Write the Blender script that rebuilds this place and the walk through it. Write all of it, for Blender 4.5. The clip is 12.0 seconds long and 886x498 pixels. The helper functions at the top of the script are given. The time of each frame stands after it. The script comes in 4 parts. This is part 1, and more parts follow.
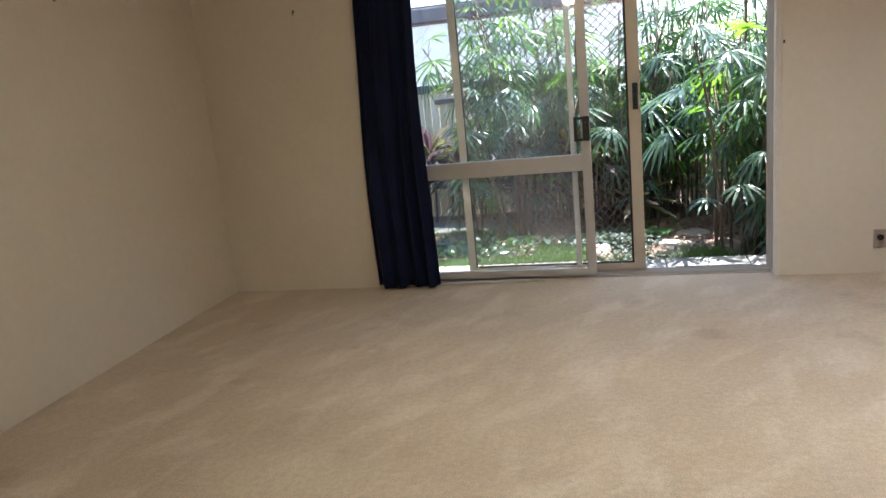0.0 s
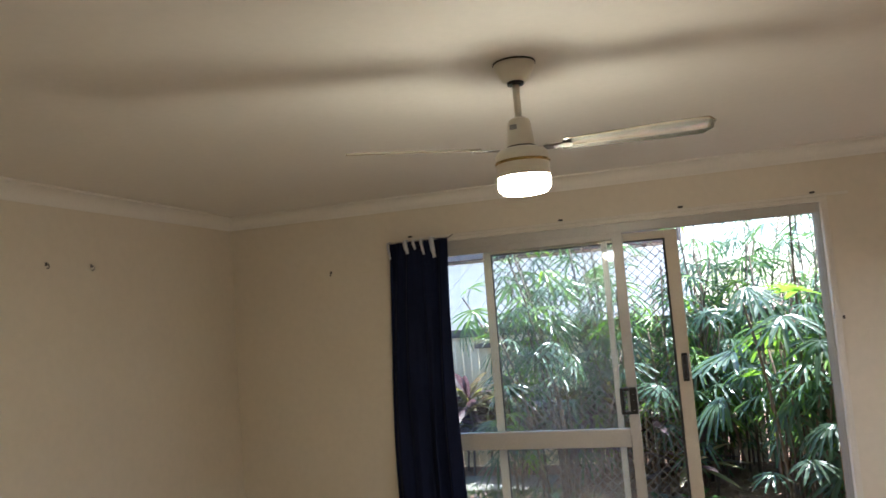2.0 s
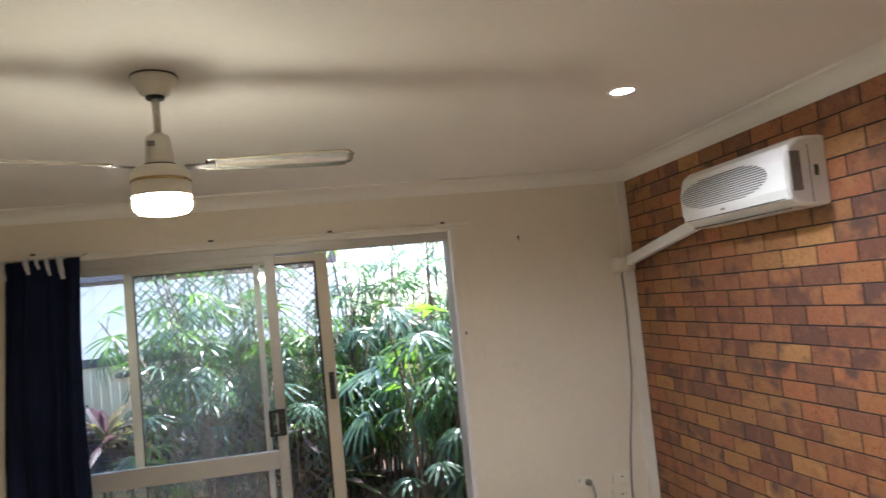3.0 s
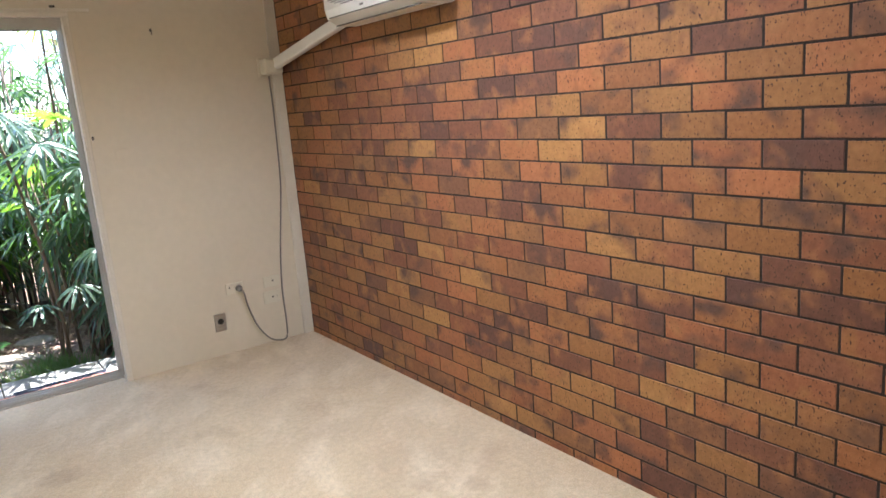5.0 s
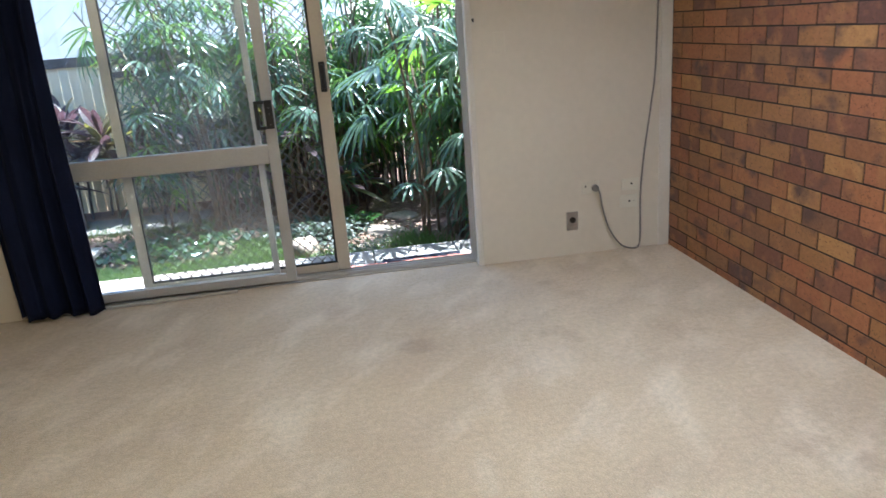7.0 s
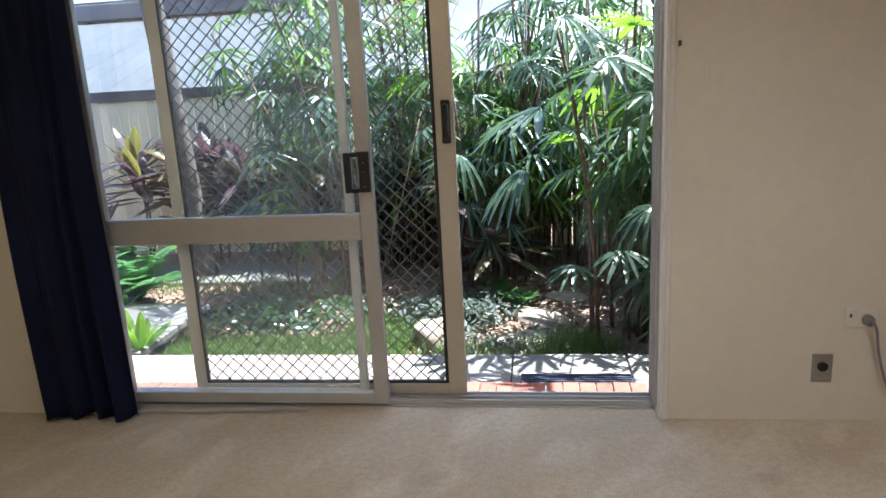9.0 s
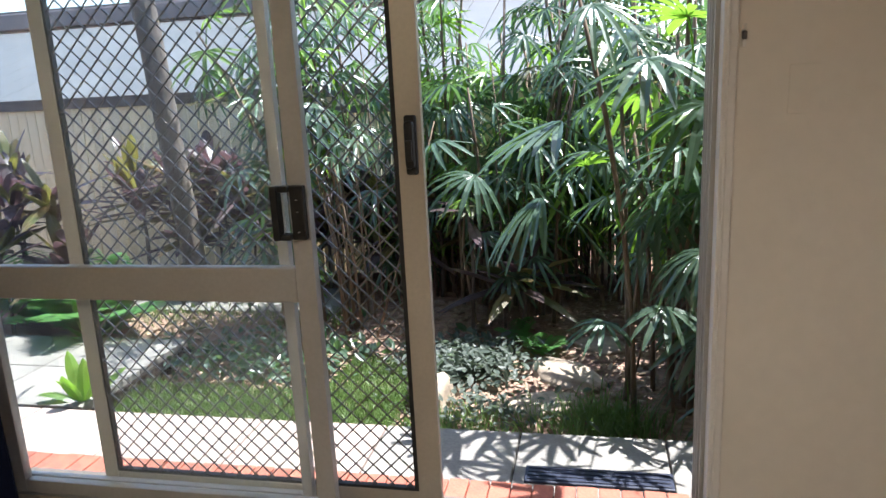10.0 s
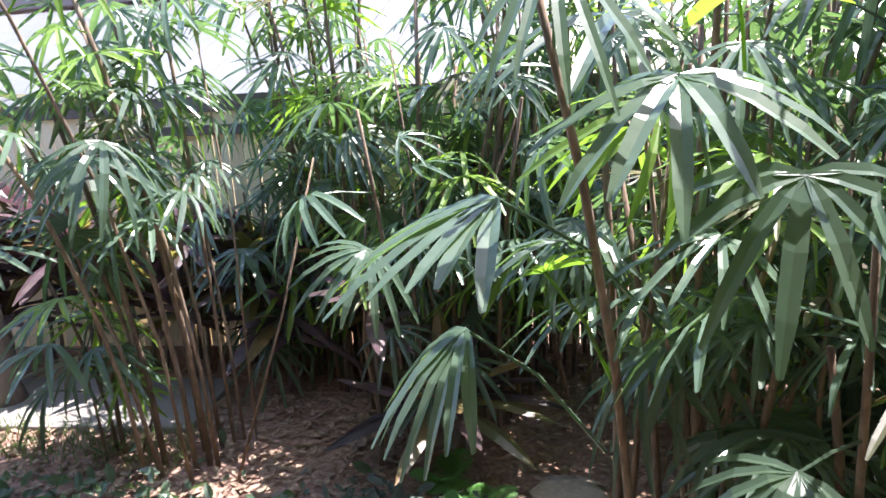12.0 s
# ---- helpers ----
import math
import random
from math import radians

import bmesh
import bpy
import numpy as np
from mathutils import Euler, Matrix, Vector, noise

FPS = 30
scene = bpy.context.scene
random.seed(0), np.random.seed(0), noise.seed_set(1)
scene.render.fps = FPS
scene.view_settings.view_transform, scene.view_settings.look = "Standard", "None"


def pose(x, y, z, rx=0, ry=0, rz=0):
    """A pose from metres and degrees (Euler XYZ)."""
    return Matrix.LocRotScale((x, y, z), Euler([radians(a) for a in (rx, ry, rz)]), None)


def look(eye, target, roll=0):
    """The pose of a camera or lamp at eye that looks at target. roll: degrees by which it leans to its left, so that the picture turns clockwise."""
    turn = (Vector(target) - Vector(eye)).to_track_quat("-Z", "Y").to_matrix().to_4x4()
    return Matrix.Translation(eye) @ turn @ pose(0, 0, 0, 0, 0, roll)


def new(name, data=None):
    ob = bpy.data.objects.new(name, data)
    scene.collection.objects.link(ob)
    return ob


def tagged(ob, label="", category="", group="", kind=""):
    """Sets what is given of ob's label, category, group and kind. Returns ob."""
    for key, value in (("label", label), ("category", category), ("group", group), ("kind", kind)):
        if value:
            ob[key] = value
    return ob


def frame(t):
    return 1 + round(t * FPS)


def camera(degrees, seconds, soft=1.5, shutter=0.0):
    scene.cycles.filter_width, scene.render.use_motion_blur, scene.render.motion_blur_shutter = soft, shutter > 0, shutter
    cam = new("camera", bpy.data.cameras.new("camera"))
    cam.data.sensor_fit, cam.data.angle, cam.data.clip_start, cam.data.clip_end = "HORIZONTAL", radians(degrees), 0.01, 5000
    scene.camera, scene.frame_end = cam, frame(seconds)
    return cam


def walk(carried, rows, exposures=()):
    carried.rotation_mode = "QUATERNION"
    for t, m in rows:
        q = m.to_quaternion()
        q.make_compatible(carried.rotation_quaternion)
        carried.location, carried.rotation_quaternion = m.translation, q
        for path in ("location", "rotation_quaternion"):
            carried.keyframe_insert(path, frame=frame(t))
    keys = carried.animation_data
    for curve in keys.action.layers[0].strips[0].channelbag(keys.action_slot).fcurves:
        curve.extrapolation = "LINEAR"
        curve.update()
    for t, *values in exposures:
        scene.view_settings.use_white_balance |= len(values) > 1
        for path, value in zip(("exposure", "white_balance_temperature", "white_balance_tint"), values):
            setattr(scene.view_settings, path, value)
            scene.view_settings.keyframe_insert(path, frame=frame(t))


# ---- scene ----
cam = camera(63.2, 12.0, soft=1.5, shutter=0.15)
PATH = [
    (0, (0.872, 1.122, 1.410), (0.390, 3.010, 0.964), -5.7),
    (0.5, (0.841, 1.256, 1.470), (0.404, 3.181, 1.149), -5.6),
    (1, (0.868, 1.406, 1.622), (0.321, 3.326, 1.496), -5.3),
    (1.5, (0.877, 1.437, 1.652), (0.214, 3.322, 1.715), -4.9),
    (2, (0.868, 1.420, 1.686), (0.315, 3.335, 1.848), -4.6),
    (2.5, (0.874, 1.426, 1.693), (0.717, 3.412, 1.879), -5.0),
    (3, (0.926, 1.405, 1.692), (1.289, 3.368, 1.827), -5.6),
    (3.5, (0.983, 1.387, 1.692), (1.775, 3.224, 1.726), -5.4),
    (3.7, (1.003, 1.387, 1.683), (1.916, 3.166, 1.665), -5.2),
    (5.3, (1.075, 1.434, 1.498), (2.184, 3.021, 1.000), -4.0),
    (5.5, (1.041, 1.428, 1.486), (2.125, 3.014, 0.930), -3.8),
    (6, (1.012, 1.433, 1.445), (1.908, 3.093, 0.779), -4.1),
    (6.5, (0.963, 1.535, 1.416), (1.540, 3.335, 0.760), -4.4),
    (7, (1.046, 1.774, 1.445), (1.296, 3.668, 0.851), -4.4),
    (7.5, (1.088, 2.060, 1.400), (1.125, 3.992, 0.882), -4.2),
    (9.3, (1.400, 3.451, 1.385), (1.102, 5.373, 0.918), -3.3),
    (9.5, (1.429, 3.610, 1.367), (1.106, 5.529, 0.903), -3.5),
    (10, (1.519, 4.060, 1.384), (1.103, 5.963, 0.930), -2.9),
    (10.5, (1.524, 4.500, 1.393), (1.045, 6.387, 0.932), -2.7),
    (11, (1.529, 4.903, 1.367), (1.079, 6.793, 0.892), -2.7),
    (11.5, (1.536, 5.335, 1.440), (1.146, 7.231, 0.940), -3.4),
    (12, (1.475, 5.687, 1.463), (1.191, 7.608, 0.983), -3.4),
]
EXPOSURES = [(0.0, 2.25, 5650, 11), (1.0, 2.22, 5700, 10), (2.5, 2.25, 5500, 10), (5.5, 2.7, 5600, 9), (6.5, 2.28, 5200, 8), (7.5, 2.33, 5200, 7), (9.5, 1.86, 5750, 11), (10.0, 1.74, 5850, 11), (10.5, 1.7, 5900, 14), (11.5, 2.1, 6200, 19), (12.0, 2.2, 6200, 22)]
walk(cam, [(t, look(eye, target, roll)) for t, eye, target, roll in PATH], EXPOSURES)

# ---- world and sun ----
SUN_WAY = Vector((0.45, 0.42, 1.4)).normalized()
world = bpy.data.worlds.new("world")
scene.world = world
world.use_nodes = True
wn = world.node_tree.nodes
sky = wn.new("ShaderNodeTexSky")
sky.sky_type = "NISHITA"
sky.sun_disc = False
sky.sun_elevation = math.asin(SUN_WAY.z)
sky.sun_rotation = math.atan2(SUN_WAY.x, SUN_WAY.y)
wn["Background"].inputs[1].default_value = 0.15
world.node_tree.links.new(sky.outputs[0], wn["Background"].inputs[0])
sun = new("sun", bpy.data.lights.new("sun", "SUN"))
sun.data.energy = 5.0
sun.data.angle = radians(0.5)
sun.data.color = (1.0, 0.95, 0.87)
sun.matrix_world = look(SUN_WAY * 20, (0, 0, 0))


# ---- materials ----
def ramp_mix(nt, fac, a, b):
    mix = nt.nodes.new("ShaderNodeMix")
    mix.data_type = "RGBA"
    nt.links.new(fac, mix.inputs[0])
    for i, c in ((6, a), (7, b)):
        if hasattr(c, "is_linked"):
            nt.links.new(c, mix.inputs[i])
        else:
            mix.inputs[i].default_value = (*c, 1)
    return mix.outputs[2]


def noise_of(nt, scale, detail=3.0, lo=0.35, hi=0.65, stretch=None, random_offset=False, turn=0.0):
    tc = nt.nodes.new("ShaderNodeTexCoord")
    src = tc.outputs["Object"]
    if stretch or random_offset:
        mp = nt.nodes.new("ShaderNodeMapping")
        nt.links.new(src, mp.inputs[0])
        if turn:
            mp.vector_type = "TEXTURE"
            mp.inputs["Rotation"].default_value = (0.0, 0.0, turn)
        if stretch:
            mp.inputs["Scale"].default_value = tuple(1.0 / v for v in stretch) if turn else stretch
        if random_offset:
            info = nt.nodes.new("ShaderNodeObjectInfo")
            mul = nt.nodes.new("ShaderNodeMath")
            mul.operation = "MULTIPLY"
            mul.inputs[1].default_value = 97.0
            nt.links.new(info.outputs["Random"], mul.inputs[0])
            nt.links.new(mul.outputs[0], mp.inputs["Location"])
        src = mp.outputs[0]
    n = nt.nodes.new("ShaderNodeTexNoise")
    n.inputs["Scale"].default_value = scale
    n.inputs["Detail"].default_value = detail
    nt.links.new(src, n.inputs["Vector"])
    r = nt.nodes.new("ShaderNodeMapRange")
    r.inputs["From Min"].default_value, r.inputs["From Max"].default_value = lo, hi
    nt.links.new(n.outputs["Fac"], r.inputs[0])
    return r.outputs[0], n.outputs["Fac"]


def material(name, base, second=None, rough=0.6, metal=0.0, coarse=1.5, fine=60.0, grain=0.08, bump=0.05, bump_scale=None, depth=0.01, stretch=None, translucent=None, spec=0.5, per_object=None):
    """A procedural surface: base mixed with a second colour in broad patches, with fine grain and relief."""
    m = bpy.data.materials.new(name)
    m.use_nodes = True
    nt = m.node_tree
    b = nt.nodes["Principled BSDF"]
    second = second or tuple(c * 0.85 for c in base)
    broad, _ = noise_of(nt, coarse, 4.0, stretch=stretch, random_offset=per_object is not None)
    small, raw = noise_of(nt, fine, 3.0, 0.3, 0.7, stretch=stretch)
    colour = ramp_mix(nt, broad, base, second)
    dark = nt.nodes.new("ShaderNodeMix")
    dark.data_type = "RGBA"
    dark.blend_type = "MULTIPLY"
    dark.inputs[0].default_value = 1.0
    nt.links.new(colour, dark.inputs[6])
    shade = ramp_mix(nt, small, (1 - grain,) * 3, (1 + grain,) * 3)
    nt.links.new(shade, dark.inputs[7])
    colour = dark.outputs[2]
    if per_object:
        info = nt.nodes.new("ShaderNodeObjectInfo")
        hsv = nt.nodes.new("ShaderNodeHueSaturation")
        span = nt.nodes.new("ShaderNodeMapRange")
        span.inputs["To Min"].default_value, span.inputs["To Max"].default_value = per_object
        nt.links.new(info.outputs["Random"], span.inputs[0])
        nt.links.new(span.outputs[0], hsv.inputs["Value"])
        nt.links.new(colour, hsv.inputs["Color"])
        colour = hsv.outputs[0]
    nt.links.new(colour, b.inputs["Base Color"])
    b.inputs["Roughness"].default_value = rough
    b.inputs["Metallic"].default_value = metal
    b.inputs["Specular IOR Level"].default_value = spec
    if bump:
        bp = nt.nodes.new("ShaderNodeBump")
        bp.inputs["Strength"].default_value = bump
        bp.inputs["Distance"].default_value = depth
        if bump_scale:
            _, raw = noise_of(nt, bump_scale, 2.0, stretch=stretch)
        nt.links.new(raw, bp.inputs["Height"])
        nt.links.new(bp.outputs[0], b.inputs["Normal"])
    if translucent:
        tr = nt.nodes.new("ShaderNodeBsdfTranslucent")
        tr.inputs[0].default_value = (*translucent, 1)
        mx = nt.nodes.new("ShaderNodeMixShader")
        mx.inputs[0].default_value = 0.35
        nt.links.new(b.outputs[0], mx.inputs[1])
        nt.links.new(tr.outputs[0], mx.inputs[2])
        nt.links.new(mx.outputs[0], nt.nodes["Material Output"].inputs[0])
    return m


def glow(name, colour, strength):
    m = bpy.data.materials.new(name)
    m.use_nodes = True
    b = m.node_tree.nodes["Principled BSDF"]
    b.inputs["Base Color"].default_value = (0.9, 0.9, 0.88, 1)
    b.inputs["Emission Color"].default_value = (*colour, 1)
    b.inputs["Emission Strength"].default_value = strength
    return m


def brick_material():
    """Fired clay with a smooth face: tan, orange and plum by brick, flashed darker in clouds, with dark iron specks."""
    m = bpy.data.materials.new("brick_clay")
    m.use_nodes = True
    nt = m.node_tree
    b = nt.nodes["Principled BSDF"]
    info = nt.nodes.new("ShaderNodeObjectInfo")
    geo = nt.nodes.new("ShaderNodeNewGeometry")
    add = nt.nodes.new("ShaderNodeMath")
    add.operation = "ADD"
    nt.links.new(info.outputs["Random"], add.inputs[0])
    nt.links.new(geo.outputs["Random Per Island"], add.inputs[1])
    fr = nt.nodes.new("ShaderNodeMath")
    fr.operation = "FRACT"
    nt.links.new(add.outputs[0], fr.inputs[0])
    ramp = nt.nodes.new("ShaderNodeValToRGB")
    ramp.color_ramp.interpolation = "LINEAR"
    stops = [(0.0, (0.115, 0.056, 0.045)), (0.13, (0.21, 0.085, 0.047)), (0.27, (0.335, 0.128, 0.056)), (0.4, (0.235, 0.105, 0.046)), (0.52, (0.345, 0.172, 0.062)), (0.64, (0.16, 0.074, 0.049)), (0.76, (0.385, 0.15, 0.064)), (0.88, (0.275, 0.125, 0.046)), (1.0, (0.43, 0.225, 0.08))]
    ramp.color_ramp.elements[0].position, ramp.color_ramp.elements[0].color = stops[0][0], (*stops[0][1], 1)
    ramp.color_ramp.elements[1].position, ramp.color_ramp.elements[1].color = stops[-1][0], (*stops[-1][1], 1)
    for p, c in stops[1:-1]:
        e = ramp.color_ramp.elements.new(p)
        e.color = (*c, 1)
    nt.links.new(fr.outputs[0], ramp.inputs[0])
    cloud, _ = noise_of(nt, 5.0, 3.0, 0.54, 0.70, stretch=(1, 1, 1.4), random_offset=True)
    flashed = ramp_mix(nt, cloud, ramp.outputs[0], (0.105, 0.058, 0.047))
    warm, _ = noise_of(nt, 9.0, 2.0, 0.52, 0.72, random_offset=True)
    flashed = ramp_mix(nt, warm, flashed, (0.33, 0.15, 0.06))
    mottle, _ = noise_of(nt, 55.0, 4.0, 0.3, 0.75, random_offset=True)
    mul = nt.nodes.new("ShaderNodeMix")
    mul.data_type, mul.blend_type = "RGBA", "MULTIPLY"
    mul.inputs[0].default_value = 1.0
    nt.links.new(flashed, mul.inputs[6])
    nt.links.new(ramp_mix(nt, mottle, (0.84,) * 3, (1.12,) * 3), mul.inputs[7])
    speck, raw = noise_of(nt, 170.0, 1.0, 0.65, 0.71, stretch=(1, 1, 0.6), random_offset=True)
    colour = ramp_mix(nt, speck, mul.outputs[2], (0.06, 0.03, 0.02))
    nt.links.new(colour, b.inputs["Base Color"])
    b.inputs["Roughness"].default_value = 0.5
    b.inputs["Specular IOR Level"].default_value = 0.3
    bp = nt.nodes.new("ShaderNodeBump")
    bp.inputs["Strength"].default_value = 0.25
    bp.inputs["Distance"].default_value = 0.004
    nt.links.new(raw, bp.inputs["Height"])
    nt.links.new(bp.outputs[0], b.inputs["Normal"])
    return m


def carpet_material():
    """Old beige cut-pile carpet: tufts, brushed light and dark patches, traffic stains."""
    m = bpy.data.materials.new("beige_carpet")
    m.use_nodes = True
    nt = m.node_tree
    b = nt.nodes["Principled BSDF"]
    brushed, _ = noise_of(nt, 1.1, 4.0, 0.4, 0.62, stretch=(1.0, 0.6, 1.0))
    worn, _ = noise_of(nt, 1.9, 8.0, 0.42, 0.70, stretch=(0.7, 1.3, 1.0), turn=0.5)
    streak, _ = noise_of(nt, 3.4, 9.0, 0.52, 0.78, stretch=(1.5, 0.65, 1.0), turn=-0.7)
    sweep, _ = noise_of(nt, 2.6, 9.0, 0.54, 0.80, stretch=(1.6, 0.6, 1.0), turn=-0.2)
    tuft, raw = noise_of(nt, 150.0, 3.0, 0.3, 0.7)
    clump, _ = noise_of(nt, 38.0, 4.0, 0.35, 0.65)
    c = ramp_mix(nt, brushed, (0.625, 0.51, 0.355), (0.545, 0.43, 0.29))
    c = ramp_mix(nt, worn, c, (0.525, 0.42, 0.295))
    c = ramp_mix(nt, streak, c, (0.73, 0.62, 0.47))
    c = ramp_mix(nt, sweep, c, (0.73, 0.625, 0.475))
    stain, _ = noise_of(nt, 2.6, 6.0, 0.60, 0.80)
    c = ramp_mix(nt, stain, c, (0.42, 0.315, 0.21))
    geo = nt.nodes.new("ShaderNodeTexCoord")
    for sx, sy, r in ((-1.10, 4.27, 0.055), (-0.62, 4.75, 0.035), (2.62, 3.55, 0.06), (0.35, 3.3, 0.02), (1.3, 4.9, 0.09)):
        dist = nt.nodes.new("ShaderNodeVectorMath")
        dist.operation = "DISTANCE"
        dist.inputs[1].default_value = (sx, sy, 0)
        nt.links.new(geo.outputs["Object"], dist.inputs[0])
        wob = nt.nodes.new("ShaderNodeMath")
        wob.operation = "MULTIPLY_ADD"
        wob.inputs[1].default_value = 0.09
        _, ragged = noise_of(nt, 14.0, 3.0)
        nt.links.new(ragged, wob.inputs[0])
        nt.links.new(dist.outputs["Value"], wob.inputs[2])
        edge = nt.nodes.new("ShaderNodeMapRange")
        edge.inputs["From Min"].default_value, edge.inputs["From Max"].default_value = r + 0.06, r + 0.02
        edge.inputs["To Max"].default_value = 0.38
        nt.links.new(wob.outputs[0], edge.inputs[0])
        c = ramp_mix(nt, edge.outputs[0], c, (0.33, 0.235, 0.15))
    for amount, fac in ((0.20, tuft), (0.10, clump)):
        mul = nt.nodes.new("ShaderNodeMix")
        mul.data_type = "RGBA"
        mul.blend_type = "MULTIPLY"
        mul.inputs[0].default_value = 1.0
        nt.links.new(c, mul.inputs[6])
        nt.links.new(ramp_mix(nt, fac, (1 - amount,) * 3, (1 + amount * 0.5,) * 3), mul.inputs[7])
        c = mul.outputs[2]
    nt.links.new(c, b.inputs["Base Color"])
    b.inputs["Roughness"].default_value = 0.95
    b.inputs["Specular IOR Level"].default_value = 0.15
    b.inputs["Sheen Weight"].default_value = 0.25
    bp = nt.nodes.new("ShaderNodeBump")
    bp.inputs["Strength"].default_value = 0.6
    bp.inputs["Distance"].default_value = 0.008
    nt.links.new(raw, bp.inputs["Height"])
    nt.links.new(bp.outputs[0], b.inputs["Normal"])
    return m


def glass_material():
    """Clear glass with a faint, uneven pale veil mixed in."""
    m = bpy.data.materials.new("window_glass")
    m.use_nodes = True
    nt = m.node_tree
    b = nt.nodes["Principled BSDF"]
    b.inputs["Base Color"].default_value = (0.97, 0.99, 0.98, 1)
    b.inputs["Transmission Weight"].default_value = 1.0
    b.inputs["Roughness"].default_value = 0.0
    b.inputs["IOR"].default_value = 1.45
    veil = nt.nodes.new("ShaderNodeBsdfTranslucent")
    veil.inputs[0].default_value = (0.80, 0.84, 0.86, 1)
    film, _ = noise_of(nt, 2.2, 6.0, 0.3, 0.75)
    amount = nt.nodes.new("ShaderNodeMapRange")
    amount.inputs["To Min"].default_value, amount.inputs["To Max"].default_value = 0.003, 0.014
    nt.links.new(film, amount.inputs[0])
    mx = nt.nodes.new("ShaderNodeMixShader")
    nt.links.new(amount.outputs[0], mx.inputs[0])
    nt.links.new(b.outputs[0], mx.inputs[1])
    nt.links.new(veil.outputs[0], mx.inputs[2])
    nt.links.new(mx.outputs[0], nt.nodes["Material Output"].inputs[0])
    return m


BRICK = brick_material()
CARPET = carpet_material()
GLASS = glass_material()
PLASTER = material("cream_wall_paint", (0.70, 0.635, 0.52), (0.66, 0.595, 0.485), rough=0.55, coarse=0.9, fine=25, grain=0.02, bump=0.06, bump_scale=180, depth=0.003)
CEILING = material("ceiling_paint", (0.74, 0.71, 0.66), (0.71, 0.68, 0.63), rough=0.7, coarse=0.8, fine=30, grain=0.015, bump=0.04, bump_scale=150, depth=0.003)
COVE = material("cornice_paint", (0.78, 0.75, 0.69), (0.75, 0.72, 0.66), rough=0.5, coarse=1.2, grain=0.02, bump=0.02)
TRIM = material("trim_paint", (0.74, 0.70, 0.62), (0.68, 0.63, 0.55), rough=0.4, coarse=3.0, grain=0.03, bump=0.03)
# dark mortar, deepened to stand in for shade the near-flush joints lack
MORTAR = material("dark_mortar", (0.03, 0.019, 0.015), (0.02, 0.013, 0.011), rough=0.9, coarse=8, fine=90, grain=0.2, bump=0.3)
ALU = material("anodised_aluminium", (0.50, 0.48, 0.45), (0.45, 0.43, 0.40), rough=0.42, metal=0.25, coarse=3, fine=80, grain=0.04, bump=0.02)
SCREEN_ALU = material("bronze_cream_aluminium", (0.56, 0.50, 0.40), (0.50, 0.44, 0.35), rough=0.45, metal=0.3, coarse=3, fine=80, grain=0.04, bump=0.02)
GRILLE = material("grille_aluminium", (0.22, 0.21, 0.20), (0.16, 0.155, 0.15), rough=0.32, metal=0.6, coarse=5, grain=0.05, bump=0.0)
RUBBER = material("black_gasket", (0.02, 0.02, 0.02), rough=0.6, grain=0.1)
BLACK = material("black_plastic", (0.008, 0.008, 0.008), (0.014, 0.013, 0.012), rough=0.45, coarse=20, grain=0.1, bump=0.02)
NAVY = material("navy_curtain_cloth", (0.006, 0.010, 0.034), (0.004, 0.007, 0.024), rough=0.85, coarse=4, fine=250, grain=0.2, bump=0.3, bump_scale=400, depth=0.002, spec=0.2)
LINING = material("pale_curtain_tape", (0.55, 0.55, 0.56), (0.45, 0.46, 0.5), rough=0.8, coarse=20, grain=0.08, bump=0.1)
WHITE_PLASTIC = material("white_plastic", (0.78, 0.77, 0.74), (0.74, 0.73, 0.69), rough=0.32, coarse=4, grain=0.015, bump=0.01)
AGED_PLASTIC = material("aged_cream_plastic", (0.70, 0.66, 0.55), (0.66, 0.61, 0.5), rough=0.4, coarse=5, grain=0.02, bump=0.01)
# shade of slots and seams as a colour; also the dark hooks and latch
DARK_SLOT = material("slot_shade_and_dark_fittings", (0.10, 0.09, 0.085), rough=0.7, grain=0.1)
STEEL_PLATE = material("brushed_steel_plate", (0.45, 0.43, 0.40), (0.38, 0.36, 0.33), rough=0.35, metal=0.8, coarse=20, grain=0.05, stretch=(1, 1, 12))
CABLE_GREY = material("grey_cable_sheath", (0.21, 0.195, 0.18), rough=0.5, coarse=9, grain=0.05, bump=0.02)
FAN_WHITE = material("fan_enamel", (0.72, 0.69, 0.60), (0.68, 0.65, 0.56), rough=0.28, coarse=5, grain=0.02, bump=0.01)
FAN_METAL = material("polished_blade_metal", (0.70, 0.67, 0.57), (0.62, 0.59, 0.49), rough=0.18, metal=0.8, coarse=6, grain=0.05, bump=0.05, bump_scale=9, depth=0.01)
BRASS = material("brass_ring", (0.55, 0.42, 0.18), rough=0.25, metal=1.0, grain=0.03)
LAMP_GLOW = glow("lit_opal_glass", (1.0, 0.86, 0.60), 46.0)
DOWN_GLOW = glow("lit_led_disc", (1.0, 0.96, 0.93), 340.0)


# ---- building helpers ----
def part(name, bm, mat, parent=None, label="", smooth=False):
    """Links a bmesh as one mesh object under a thing or a part."""
    me = bpy.data.meshes.new(name)
    bmesh.ops.recalc_face_normals(bm, faces=bm.faces)
    if smooth:
        for f in bm.faces:
            f.smooth = True
    bm.to_mesh(me)
    bm.free()
    me.materials.append(mat)
    ob = new(name, me)
    if parent:
        ob.parent = parent
        if parent.type == "EMPTY":
            ob.matrix_parent_inverse = parent.matrix_basis.inverted()
        else:
            ob.matrix_parent_inverse = Matrix.Identity(4)
    if label:
        tagged(ob, label)
    return ob


